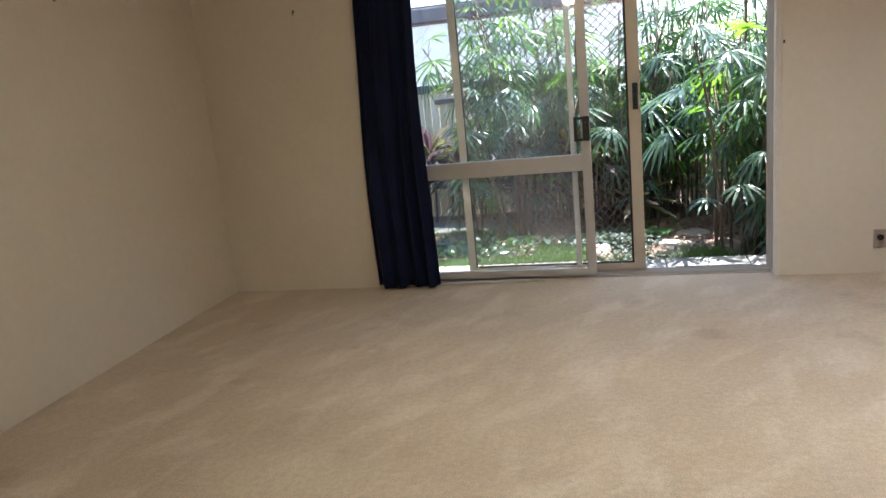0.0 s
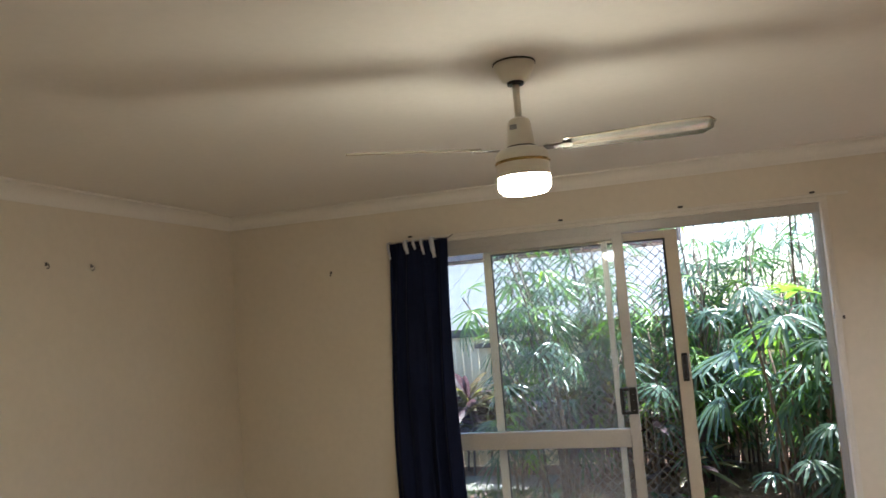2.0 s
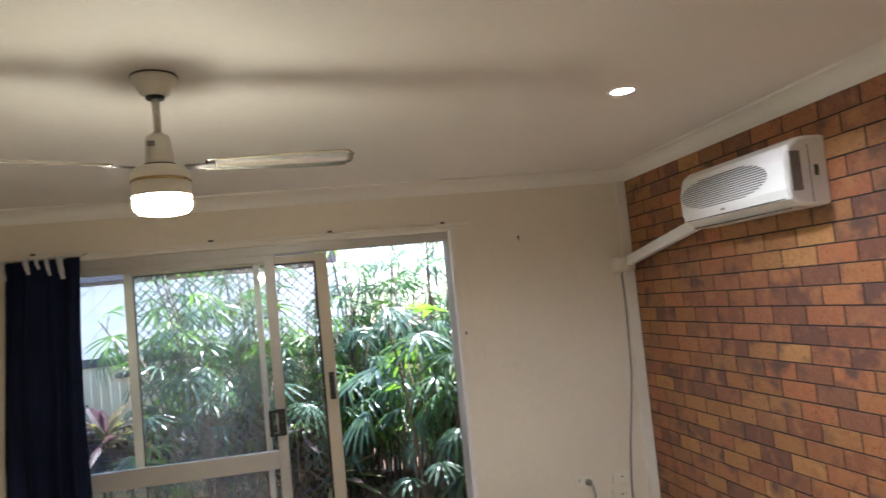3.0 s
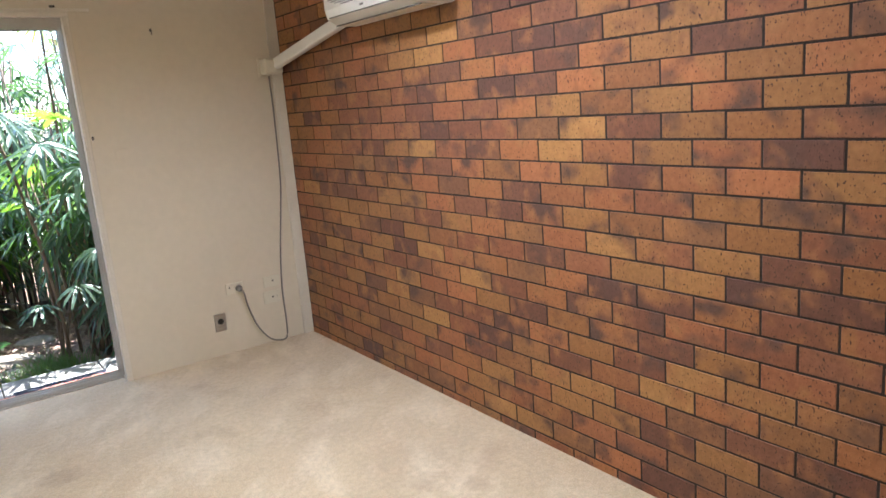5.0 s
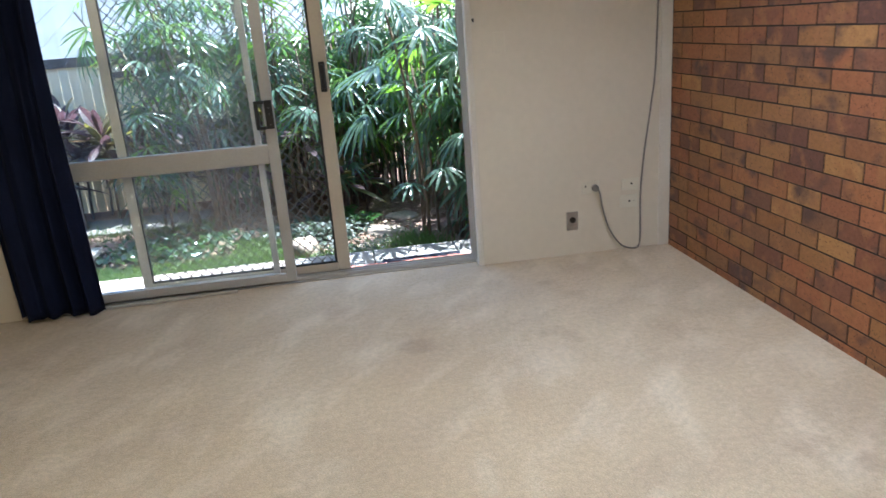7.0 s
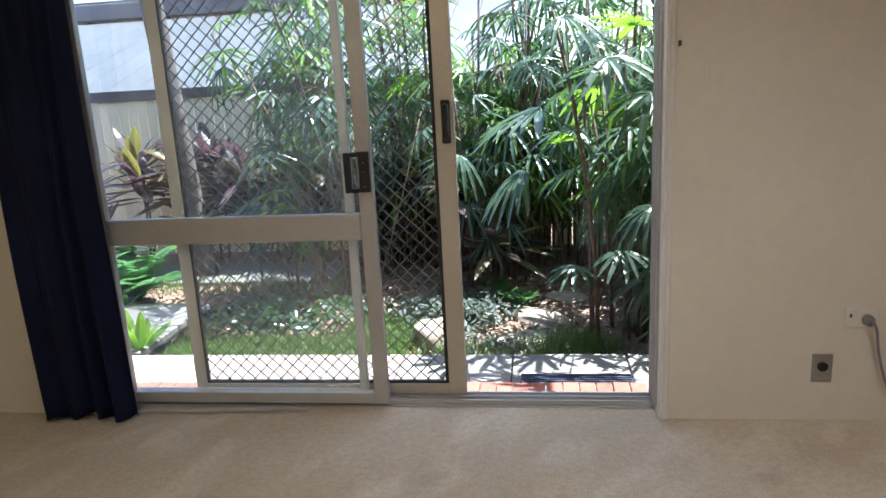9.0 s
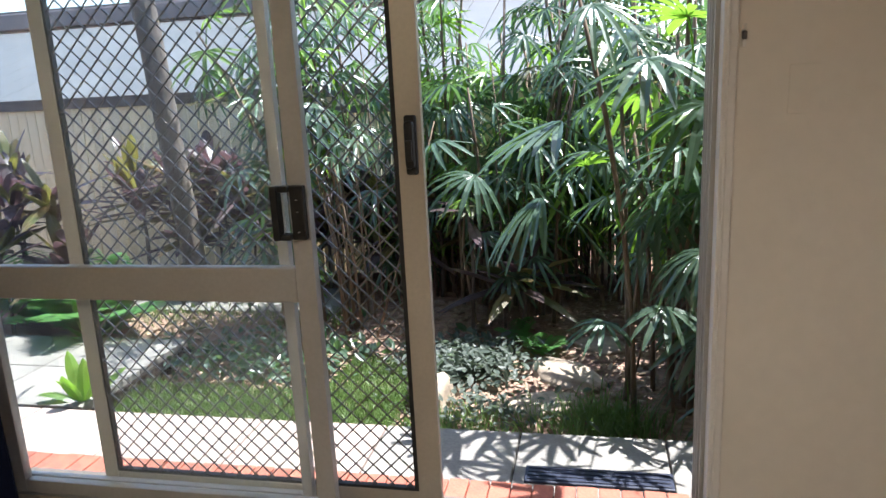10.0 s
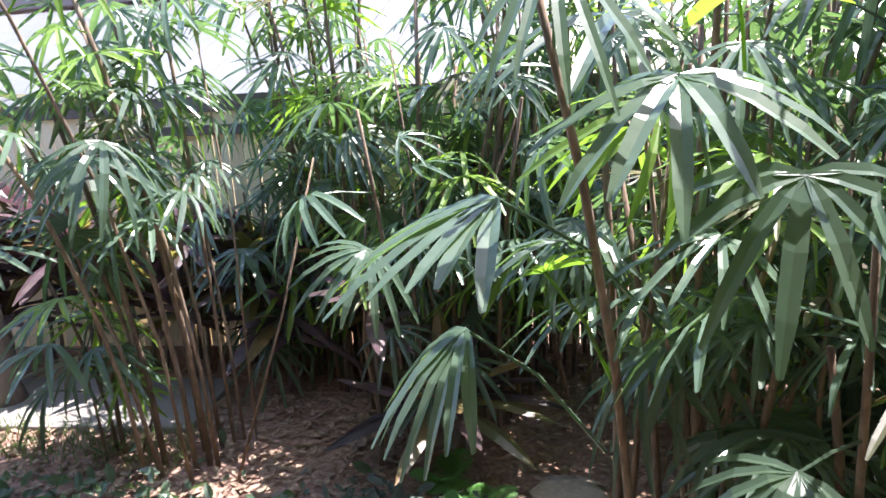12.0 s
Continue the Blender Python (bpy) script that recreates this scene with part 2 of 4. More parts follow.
def thing(name, at, label, category, group="", kind=""):
    ob = new(name)
    ob.empty_display_size = 0.1
    ob.matrix_basis = Matrix.Translation(at)
    return tagged(ob, label, category, group, kind)


def add_box(bm, x0, x1, y0, y1, z0, z1, bevel=0.0):
    r = bmesh.ops.create_cube(bm, size=1.0, matrix=Matrix.LocRotScale(((x0 + x1) / 2, (y0 + y1) / 2, (z0 + z1) / 2), None, (x1 - x0, y1 - y0, z1 - z0)))
    if bevel:
        edges = list({e for v in r["verts"] for e in v.link_edges})
        bmesh.ops.bevel(bm, geom=edges, offset=bevel, segments=2, affect="EDGES", profile=0.5)
    return bm


def box(x0, x1, y0, y1, z0, z1, bevel=0.0):
    return add_box(bmesh.new(), x0, x1, y0, y1, z0, z1, bevel)


def lathe(profile, segments=40, at=(0, 0, 0)):
    """A solid turned about the z axis from (radius, z) pairs."""
    bm = bmesh.new()
    rings = []
    for r, z in profile:
        if r < 1e-5:
            rings.append([bm.verts.new((at[0], at[1], at[2] + z))])
        else:
            rings.append([bm.verts.new((at[0] + r * math.cos(a), at[1] + r * math.sin(a), at[2] + z)) for a in (2 * math.pi * i / segments for i in range(segments))])
    for a, b in zip(rings, rings[1:]):
        for i in range(segments):
            j = (i + 1) % segments
            if len(a) == 1 and len(b) > 1:
                bm.faces.new((a[0], b[i], b[j]))
            elif len(b) == 1 and len(a) > 1:
                bm.faces.new((a[i], a[j], b[0]))
            elif len(a) > 1:
                bm.faces.new((a[i], a[j], b[j], b[i]))
    return bm


def add_tube(bm, points, radii, sides=6):
    """A tapered tube along points."""
    points = [Vector(p) for p in points]
    rings = []
    for i, p in enumerate(points):
        way = (points[min(i + 1, len(points) - 1)] - points[max(i - 1, 0)]).normalized()
        side = way.cross(Vector((0.31, 0.17, 0.93))).normalized()
        up = side.cross(way)
        r = radii[i] if hasattr(radii, "__len__") else radii
        rings.append([bm.verts.new(p + side * r * math.cos(a) + up * r * math.sin(a)) for a in (2 * math.pi * k / sides for k in range(sides))])
    for a, b in zip(rings, rings[1:]):
        for i in range(sides):
            j = (i + 1) % sides
            bm.faces.new((a[i], a[j], b[j], b[i]))
    bm.faces.new(rings[0])
    bm.faces.new(rings[-1])
    return bm


def smooth_path(points, steps=8):
    """Catmull-Rom through points."""
    pts = [Vector(p) for p in points]
    pts = [pts[0] * 2 - pts[1]] + pts + [pts[-1] * 2 - pts[-2]]
    out = []
    for i in range(1, len(pts) - 2):
        a, b, c, d = pts[i - 1:i + 3]
        for s in range(steps):
            t = s / steps
            out.append(0.5 * ((2 * b) + (c - a) * t + (2 * a - 5 * b + 4 * c - d) * t * t + (3 * b - a - 3 * c + d) * t ** 3))
    out.append(pts[-2])
    return out


def structure(name, bm, mat, label, category):
    return tagged(part(name, bm, mat), label, category, kind="structure")


# ---- the room ----
X0, X1, Y0, Y1, CEIL = -2.023, 3.049, 1.36, 5.95, 2.44
DOOR_L, DOOR_R, DOOR_TOP = -0.60, 1.815, 2.10
OUT = 6.20

bm = box(X0 - 0.1, X1 + 0.1, 1.2, 6.034, -0.1, 0.0)
add_box(bm, 0.0, 2.0, -1.0, 1.2, -0.1, 0.0)
floor = structure("floor", bm, CARPET, "worn beige cut-pile carpet with pale brushed marks and stains", "carpet")
LAMP_X, LAMP_YS, LAMP_R = 2.196, (4.035, 3.06), 0.042
bm = bmesh.new()
add_box(bm, X0 - 0.1, LAMP_X - LAMP_R, 1.2, OUT, CEIL, CEIL + 0.1)
add_box(bm, LAMP_X + LAMP_R, X1 + 0.3, 1.2, OUT, CEIL, CEIL + 0.1)
for ya, yb in ((1.2, LAMP_YS[1] - LAMP_R), (LAMP_YS[1] + LAMP_R, LAMP_YS[0] - LAMP_R), (LAMP_YS[0] + LAMP_R, OUT)):
    add_box(bm, LAMP_X - LAMP_R, LAMP_X + LAMP_R, ya, yb, CEIL, CEIL + 0.1)
add_box(bm, 0.0, 2.0, -1.0, 1.2, CEIL, CEIL + 0.1)
ceiling = structure("ceiling", bm, CEILING, "plain flat off-white painted plaster ceiling", "ceiling")

bm = bmesh.new()
add_box(bm, X0 - 0.1, DOOR_L - 0.03, Y1, 6.09, -0.1, CEIL)
add_box(bm, DOOR_R + 0.03, X1 + 0.1, Y1, 6.09, -0.1, CEIL)
add_box(bm, DOOR_L - 0.03, DOOR_R + 0.03, Y1, 6.09, DOOR_TOP + 0.03, CEIL)
wall_north = structure("wall_north", bm, PLASTER, "cream painted plaster wall around a wide sliding door", "wall")
structure("wall_west", box(X0 - 0.12, X0, 1.2, Y1, -0.1, CEIL), PLASTER, "plain cream painted plaster wall with three small hooks", "wall")
bm = bmesh.new()
add_box(bm, X0 - 0.1, 0.53, 1.25, Y0, -0.1, CEIL)
add_box(bm, 1.46, X1 + 0.1, 1.25, Y0, -0.1, CEIL)
add_box(bm, 0.53, 1.46, 1.25, Y0, 2.06, CEIL)
structure("wall_south", bm, PLASTER, "cream painted wall with the doorway into the room", "wall")
bm = bmesh.new()
add_box(bm, 0.0, 0.1, -0.9, 1.25, -0.1, CEIL)
add_box(bm, 1.9, 2.0, -0.9, 1.25, -0.1, CEIL)
add_box(bm, 0.0, 2.0, -1.0, -0.9, -0.1, CEIL)
structure("wall_hall", bm, PLASTER, "plain cream hallway walls behind the doorway", "wall")
jamb = structure("door_1", box(0.515, 0.545, 1.235, 1.375, 0.0, 2.07, 0.004), TRIM, "off-white painted doorway lining", "door frame")
part("jamb", box(1.445, 1.475, 1.235, 1.375, 0.0, 2.07, 0.004), TRIM, jamb)
part("head", box(0.545, 1.445, 1.235, 1.375, 2.045, 2.075, 0.004), TRIM, jamb)


def cornice(name, a, b, inward):
    """A coved plaster cornice from a to b along the wall, projecting to inward."""
    a, b, inward = Vector((*a, 0)), Vector((*b, 0)), Vector((*inward, 0))
    prof = [(0.0, 2.355), (0.006, 2.355), (0.008, 2.366)]
    for k in range(9):
        t = k / 8 * math.pi / 2
        prof.append((0.078 - 0.068 * math.cos(t), 2.366 + 0.062 * math.sin(t)))
    prof += [(0.088, 2.43), (0.09, CEIL), (0.0, CEIL)]
    bm = bmesh.new()
    ends = [[bm.verts.new(p + inward * o + Vector((0, 0, z))) for o, z in prof] for p in (a, b)]
    n = len(prof)
    for i in range(n):
        bm.faces.new((ends[0][i], ends[0][(i + 1) % n], ends[1][(i + 1) % n], ends[1][i]))
    bm.faces.new(ends[0])
    bm.faces.new(ends[1])
    structure(name, bm, COVE, "off-white coved plaster cornice along the ceiling", "cornice")


cornice("trim_north", (X0, Y1), (X1, Y1), (0, -1))
cornice("trim_west", (X0, Y0), (X0, Y1), (1, 0))
cornice("trim_east", (X1, Y0), (X1, Y1), (-1, 0))
cornice("trim_south", (X0, Y0), (X1, Y0), (0, 1))

wall_east = structure("wall_east", box(X1 + 0.0022, X1 + 0.16, 1.2, Y1, -0.1, CEIL), MORTAR, "exposed brick wall of brown, orange and plum bricks with dark recessed joints", "brick wall")
structure("trim_corner", box(2.982, X1 + 0.004, Y1 - 0.016, Y1, 0.0, 2.357, 0.003), TRIM, "off-white painted timber strip in the corner beside the brick wall", "trim")

# ---- the sliding door ----
frame_1 = structure("door_2", box(DOOR_R, DOOR_R + 0.034, Y1 - 0.012, 6.14, 0.0, DOOR_TOP + 0.02, 0.003), TRIM, "off-white frame of a wide sliding door with grooved tracks", "door frame")
part("jamb", box(DOOR_L - 0.034, DOOR_L, Y1 - 0.012, 6.14, 0.0, DOOR_TOP + 0.02, 0.003), TRIM, frame_1)
part("head", box(DOOR_L - 0.034, DOOR_R + 0.034, Y1 - 0.012, 6.14, DOOR_TOP + 0.02, DOOR_TOP + 0.045, 0.003), TRIM, frame_1)
part("bead", box(DOOR_R + 0.009, DOOR_R + 0.016, Y1 - 0.017, Y1 - 0.0115, 0.0, DOOR_TOP + 0.02, 0.002), TRIM, frame_1)
part("picture_bead", box(DOOR_L - 0.06, DOOR_R + 0.145, Y1 - 0.018, Y1 - 0.001, DOOR_TOP + 0.046, DOOR_TOP + 0.062, 0.003), TRIM, frame_1)
for y in (5.996, 6.052, 6.094, 6.13):
    part("head_track", box(DOOR_L, DOOR_R, y - 0.004, y + 0.004, 2.066, DOOR_TOP + 0.02), ALU, frame_1)
    part("jamb_track", box(DOOR_R - 0.012, DOOR_R, y - 0.004, y + 0.004, 0.03, 2.066), ALU, frame_1)
    if y > 6.0:
        part("sill_track", box(DOOR_L, DOOR_R, y - 0.004, y + 0.004, 0.008, 0.028), ALU, frame_1)
part("head_box", box(DOOR_L, DOOR_R, 6.004, 6.134, 2.095, DOOR_TOP + 0.019), ALU, frame_1)
part("sill", box(DOOR_L, DOOR_R, 6.035, 6.145, -0.05, 0.006, 0.002), ALU, frame_1)
strip = box(-0.925, 0.0, -0.013, 0.013, 0.0005, 0.019, 0.005)
bmesh.ops.transform(strip, matrix=pose(0.342, 5.992, 0.0, 0, 0, 2.4), verts=strip.verts)
tagged(part("carpet_strip", strip, ALU), "loose aluminium carpet strip lying along the door sill", "metal strip")


def leaf_frame(name, label, x0, x1, y0, y1, z0, z1, stile, bottom, top, mat, category, lock=0.0):
    ob = thing(name, ((x0 + x1) / 2, (y0 + y1) / 2, z0), label, category)
    part("stile", box(x0, x0 + stile, y0, y1, z0, z1, 0.003), mat, ob)
    part("stile", box(x1 - (lock or stile), x1, y0, y1, z0, z1, 0.003), mat, ob)
    part("bottom_rail", box(x0 + stile, x1 - (lock or stile), y0 + 0.001, y1 - 0.001, z0, z0 + bottom, 0.003), mat, ob)
    part("top_rail", box(x0 + stile, x1 - (lock or stile), y0 + 0.001, y1 - 0.001, z1 - top, z1, 0.003), mat, ob)
    return ob


def pane(x0, x1, y, z0, z1, parent):
    g = part("pane", box(x0, x1, y - 0.002, y + 0.002, z0, z1), GLASS, parent)
    g.visible_shadow = False


slider = leaf_frame("sliding_glass_door", "aluminium framed sliding glass door pushed open, with a middle rail", -0.53, 0.700, 6.006, 6.042, 0.028, 2.066, 0.062, 0.048, 0.045, ALU, "sliding door")
part("middle_rail", box(-0.468, 0.638, 6.002, 6.04, 0.752, 0.863, 0.006), ALU, slider)
pane(-0.472, 0.642, 6.024, 0.07, 0.756, slider)
pane(-0.472, 0.642, 6.024, 0.859, 2.026, slider)
bm = bmesh.new()
add_box(bm, 0.596, 0.618, 5.968, 6.006, 0.952, 1.112, 0.004)
add_box(bm, 0.652, 0.695, 5.982, 6.006, 0.952, 1.112, 0.004)
add_box(bm, 0.618, 0.652, 5.97, 6.006, 0.952, 0.970, 0.004)
add_box(bm, 0.618, 0.652, 5.97, 6.006, 1.094, 1.112, 0.004)
handle = part("handle", bm, BLACK, slider, "black plastic loop handle")
for z in (0.975, 1.035, 1.07):
    part("screw", lathe([(0.0, 0.0), (0.004, 0.0), (0.003, 0.002), (0.0, 0.002)], 10, (0.674, 5.979, z)), STEEL_PLATE, handle)

fixed = leaf_frame("fixed_glass_panel", "fixed glass panel in a thin aluminium frame", -0.598, 0.600, 6.058, 6.088, 0.028, 2.066, 0.036, 0.04, 0.04, ALU, "glass panel")
pane(-0.565, 0.567, 6.073, 0.066, 2.028, fixed)

SX0, SX1, SY0, SY1 = -0.212, 1.028, 6.1, 6.128
screen = leaf_frame("security_screen_door", "sliding security screen door with a diamond grille in a cream-bronze frame", SX0, SX1, SY0, SY1, 0.03, 2.06, 0.052, 0.05, 0.05, SCREEN_ALU, "screen door", 0.076)
gx0, gx1, gz0, gz1 = SX0 + 0.052, SX1 - 0.076, 0.08, 2.01
part("gasket", box(gx0, gx0 + 0.008, SY0 + 0.004, SY1 - 0.004, gz0, gz1), RUBBER, screen)
part("gasket", box(gx1 - 0.014, gx1, SY0 + 0.004, SY1 - 0.004, gz0, gz1), RUBBER, screen)
part("gasket", box(gx0 + 0.008, gx1 - 0.014, SY0 + 0.004, SY1 - 0.004, gz0, gz0 + 0.01), RUBBER, screen)
part("gasket", box(gx0 + 0.008, gx1 - 0.014, SY0 + 0.004, SY1 - 0.004, gz1 - 0.01, gz1), RUBBER, screen)


def grille(sign, y, pitch):
    """The flat bars of one direction, clipped to the opening."""
    bm = bmesh.new()
    w, h = gx1 - gx0, gz1 - gz0
    c = -h if sign > 0 else 0.0
    end = w if sign > 0 else w + h
    while c < end:
        if sign > 0:
            a, b = max(0.0, c), min(w, c + h)
            pa, pb = (a, a - c), (b, b - c)
        else:
            a, b = max(0.0, c - h), min(w, c)
            pa, pb = (a, c - a), (b, c - b)
        if b - a > 0.01:
            p, q = Vector((gx0 + pa[0], y, gz0 + pa[1])), Vector((gx0 + pb[0], y, gz0 + pb[1]))
            mid, length = (p + q) / 2, (q - p).length
            bmesh.ops.create_cube(bm, size=1.0, matrix=Matrix.Translation(mid) @ Matrix.Rotation(-sign * math.pi / 4, 4, "Y") @ Matrix.Diagonal((length, 0.0035, 0.0045, 1)))
        c += pitch
    return bm


part("grille", grille(1, 6.1125, 0.061), GRILLE, screen, "dark diamond grille bars")
part("grille", grille(-1, 6.1165, 0.061), GRILLE, screen, "dark diamond grille bars")
bm = bmesh.new()
add_box(bm, 0.978, 1.014, 6.086, 6.1, 1.122, 1.294, 0.006)
add_box(bm, 0.981, 1.011, 6.062, 6.088, 1.140, 1.280, 0.012)
add_box(bm, 0.986, 1.006, 6.054, 6.064, 1.165, 1.225, 0.004)
part("pull_handle", bm, BLACK, screen, "black moulded pull handle")

# ---- curtain ----
def curtain_mesh():
    bm = bmesh.new()
    cols, rows = 90, 44
    sheets = []
    for side in (0, 1):
        grid = []
        for r in range(rows + 1):
            v = r / rows
            z = 2.130 - v * 2.107
            left = -0.782 - 0.072 * v - 0.028 * math.sin(v * math.pi)
            right = -0.386 + 0.012 * v - 0.028 * math.sin(v * math.pi * 0.95)
            row = []
            for c in range(cols + 1):
                u = c / cols
                amp = 0.018 + 0.022 * v
                fold = math.sin(u * 4.4 * 2 * math.pi + 1.1 * math.sin(v * 2.1 + u * 5)) * amp * (0.75 + 0.35 * math.sin(u * 9 + 1)) + math.sin(u * 1.9 * 2 * math.pi + 1.2 * v) * 0.014 + math.sin(u * 11 * 2 * math.pi + v * 3) * 0.004 * (1 - 0.5 * v)
                x = left + (right - left) * u + 0.006 * math.sin(v * 7 + u * 9)
                row.append(bm.verts.new((x, 5.868 + fold + 0.004 * side, z + 0.006 * math.sin(u * 40) * (v > 0.97))))
            grid.append(row)
        sheets.append(grid)
    for side, grid in enumerate(sheets):
        for r in range(rows):
            for c in range(cols):
                q = (grid[r][c], grid[r][c + 1], grid[r + 1][c + 1], grid[r + 1][c])
                bm.faces.new(q if side else q[::-1])
    a, b = sheets
    for r in range(rows):
        bm.faces.new((a[r][0], a[r + 1][0], b[r + 1][0], b[r][0]))
        bm.faces.new((a[r][-1], b[r][-1], b[r + 1][-1], a[r + 1][-1]))
    for c in range(cols):
        bm.faces.new((a[0][c], b[0][c], b[0][c + 1], a[0][c + 1]))
        bm.faces.new((a[-1][c], a[-1][c + 1], b[-1][c + 1], b[-1][c]))
    return bm


curtain = thing("curtain", (-0.58, 5.87, 0.02), "dark navy blue curtain gathered in folds beside the sliding door", "curtain")
part("cloth", curtain_mesh(), NAVY, curtain, smooth=True)
for i, (x, dz, w) in enumerate(((-0.775, 0.10, 0.016), (-0.655, 0.075, 0.03), (-0.60, 0.05, 0.02), (-0.545, 0.09, 0.022), (-0.475, 0.115, 0.034))):
    bm = bmesh.new()
    add_tube(bm, smooth_path([(x, 5.87, 2.14), (x - 0.004, 5.826, 2.125), (x + 0.004, 5.818, 2.125 - dz * 0.5), (x + 0.012, 5.822, 2.125 - dz)], 4), [w * 0.25] * 3 + [w * 0.5] * 7 + [w * 0.35] * 3, 6)
    part("tape", bm, LINING, curtain, "pale heading tape tuft", smooth=True)
tape_rail = thing("curtain_wire", (-0.58, 5.9, 2.13), "thin stretched wire that holds the curtain", "curtain wire")
bm = bmesh.new()
add_tube(bm, [(-0.80, 5.93, 2.15), (-0.78, 5.88, 2.135), (-0.38, 5.88, 2.135), (-0.36, 5.94, 2.16)], 0.003)
part("wire", bm, CABLE_GREY, tape_rail)
for x in (-0.66, 0.34, 1.059, 1.778):
    hk = thing("curtain_bracket", (x, Y1, 2.172), "small dark bracket screwed above the sliding door", "bracket", "curtain brackets")
    part("plate", box(x - 0.014, x + 0.014, Y1 - 0.006, Y1, 2.167, 2.179, 0.002), BLACK, hk)
    part("pin", box(x - 0.004, x + 0.004, Y1 - 0.03, Y1 - 0.006, 2.168, 2.174, 0.001), BLACK, hk)

# ---- ceiling fan with a lamp ----
FX, FY = 0.508, 3.645
fan = thing("ceiling_fan", (FX, FY, CEIL), "two-bladed ceiling fan with a lit opal lamp, polished metal blades", "ceiling fan")
part("canopy", lathe([(0.0, 0.0), (0.066, 0.0), (0.066, -0.010), (0.060, -0.022), (0.042, -0.056), (0.028, -0.062), (0.0, -0.062)], 40, (FX, FY, CEIL)), FAN_WHITE, fan, smooth=True)
# black ring drawn for the shaded gap between canopy and ceiling
part("canopy_seal", lathe([(0.0, 0.0), (0.0685, 0.0), (0.0685, -0.005), (0.0, -0.005)], 40, (FX, FY, CEIL)), BLACK, fan, "dark ring for the shade of the gap at the ceiling")
part("canopy_ring", lathe([(0.0, 0.0), (0.027, 0.0), (0.027, -0.008), (0.0, -0.008)], 24, (FX, FY, 2.378)), BLACK, fan)
part("rod", lathe([(0.0, 0.0), (0.0115, 0.0), (0.0115, -0.12), (0.0, -0.12)], 20, (FX, FY, 2.375)), FAN_WHITE, fan, smooth=True)
housing = part("housing", lathe([(0.0, 0.0), (0.020, 0.0), (0.033, -0.008), (0.037, -0.02), (0.044, -0.092), (0.0, -0.092)], 36, (FX, FY, 2.262)), FAN_WHITE, fan)
part("badge", box(FX - 0.024, FX - 0.002, FY - 0.0435, FY - 0.037, 2.220, 2.234), CABLE_GREY, housing, "small dark badge")
part("collar", lathe([(0.0, 0.0), (0.046, 0.0), (0.048, -0.006), (0.0, -0.006)], 36, (FX, FY, 2.170)), BLACK, fan)
motor = part("motor", lathe([(0.0, 0.0), (0.055, 0.0), (0.076, -0.008), (0.084, -0.022), (0.084, -0.092), (0.0, -0.092)], 44, (FX, FY, 2.164)), FAN_WHITE, fan)
part("trim_ring", lathe([(0.0845, 0.0), (0.0865, -0.002), (0.0865, -0.007), (0.0845, -0.009), (0.081, -0.0045), (0.0845, 0.0)], 44, (FX, FY, 2.123)), BRASS, motor)
part("lamp_glass", lathe([(0.0, -0.054), (0.045, -0.053), (0.070, -0.048), (0.080, -0.037), (0.083, -0.022), (0.081, 0.0), (0.0, 0.0)][::-1], 44, (FX, FY, 2.072)), LAMP_GLOW, fan, "lit opal glass bowl", smooth=True)


def blade(turn, length, pitch, droop):
    """A bowed metal blade with a rounded tip and its bracket arm."""
    m = Matrix.Translation((FX, FY, 2.162)) @ Matrix.Rotation(radians(turn), 4, "Z") @ Matrix.Rotation(radians(droop), 4, "Y")
    bm = bmesh.new()
    rows = 18
    top, low = [], []
    for i in range(rows + 1):
        t = i / rows
        x = 0.13 + (length - 0.13) * t
        w = (0.038 + 0.020 * min(t * 1.6, 1.0)) * (1.0 if t < 0.93 else math.sqrt(max(0.0, 1 - ((t - 0.93) / 0.075) ** 2)) * 0.9 + 0.1)
        for layer, dz in ((top, 0.0012), (low, -0.0012)):
            layer.append([bm.verts.new(m @ Matrix.Rotation(radians(pitch), 4, "X") @ Vector((x, w * s, dz + 0.006 * (1 - s * s)))) for s in (-1, -0.5, 0, 0.5, 1)])
    for layer in (top, low):
        for i in range(rows):
            for k in range(4):
                bm.faces.new((layer[i][k], layer[i][k + 1], layer[i + 1][k + 1], layer[i + 1][k]))
    for i in range(rows):
        for k in (0, 4):
            bm.faces.new((top[i][k], top[i + 1][k], low[i + 1][k], low[i][k]))
    for i in (0, rows):
        for k in range(4):
            bm.faces.new((top[i][k], low[i][k], low[i][k + 1], top[i][k + 1]))
    b = part("blade", bm, FAN_METAL, fan, "polished metal fan blade", smooth=True)
    bm = add_box(bmesh.new(), 0.07, 0.16, -0.018, 0.018, -0.006, -0.001, 0.002)
    bmesh.ops.transform(bm, matrix=m @ Matrix.Rotation(radians(pitch * 0.6), 4, "X"), verts=bm.verts)
    part("bracket", bm, CABLE_GREY, b)


blade(8, 0.59, -13, -1.4)
blade(200, 0.55, -13, -1.8)

# ---- downlights ----
for y in LAMP_YS:
    dl = thing("downlight", (LAMP_X, y, CEIL), "round white recessed ceiling downlight, switched on", "downlight", "downlights")
    part("rim", lathe([(0.043, 0.022), (0.041, 0.020), (0.041, -0.001), (0.043, -0.004), (0.058, -0.004), (0.063, -0.0005), (0.063, 0.0), (0.043, 0.0), (0.043, 0.022)], 36, (LAMP_X, y, CEIL)), WHITE_PLASTIC, dl, smooth=True)
    part("lens", lathe([(0.0, 0.019), (0.041, 0.019), (0.041, 0.023), (0.0, 0.023)], 36, (LAMP_X, y, CEIL)), DOWN_GLOW, dl)

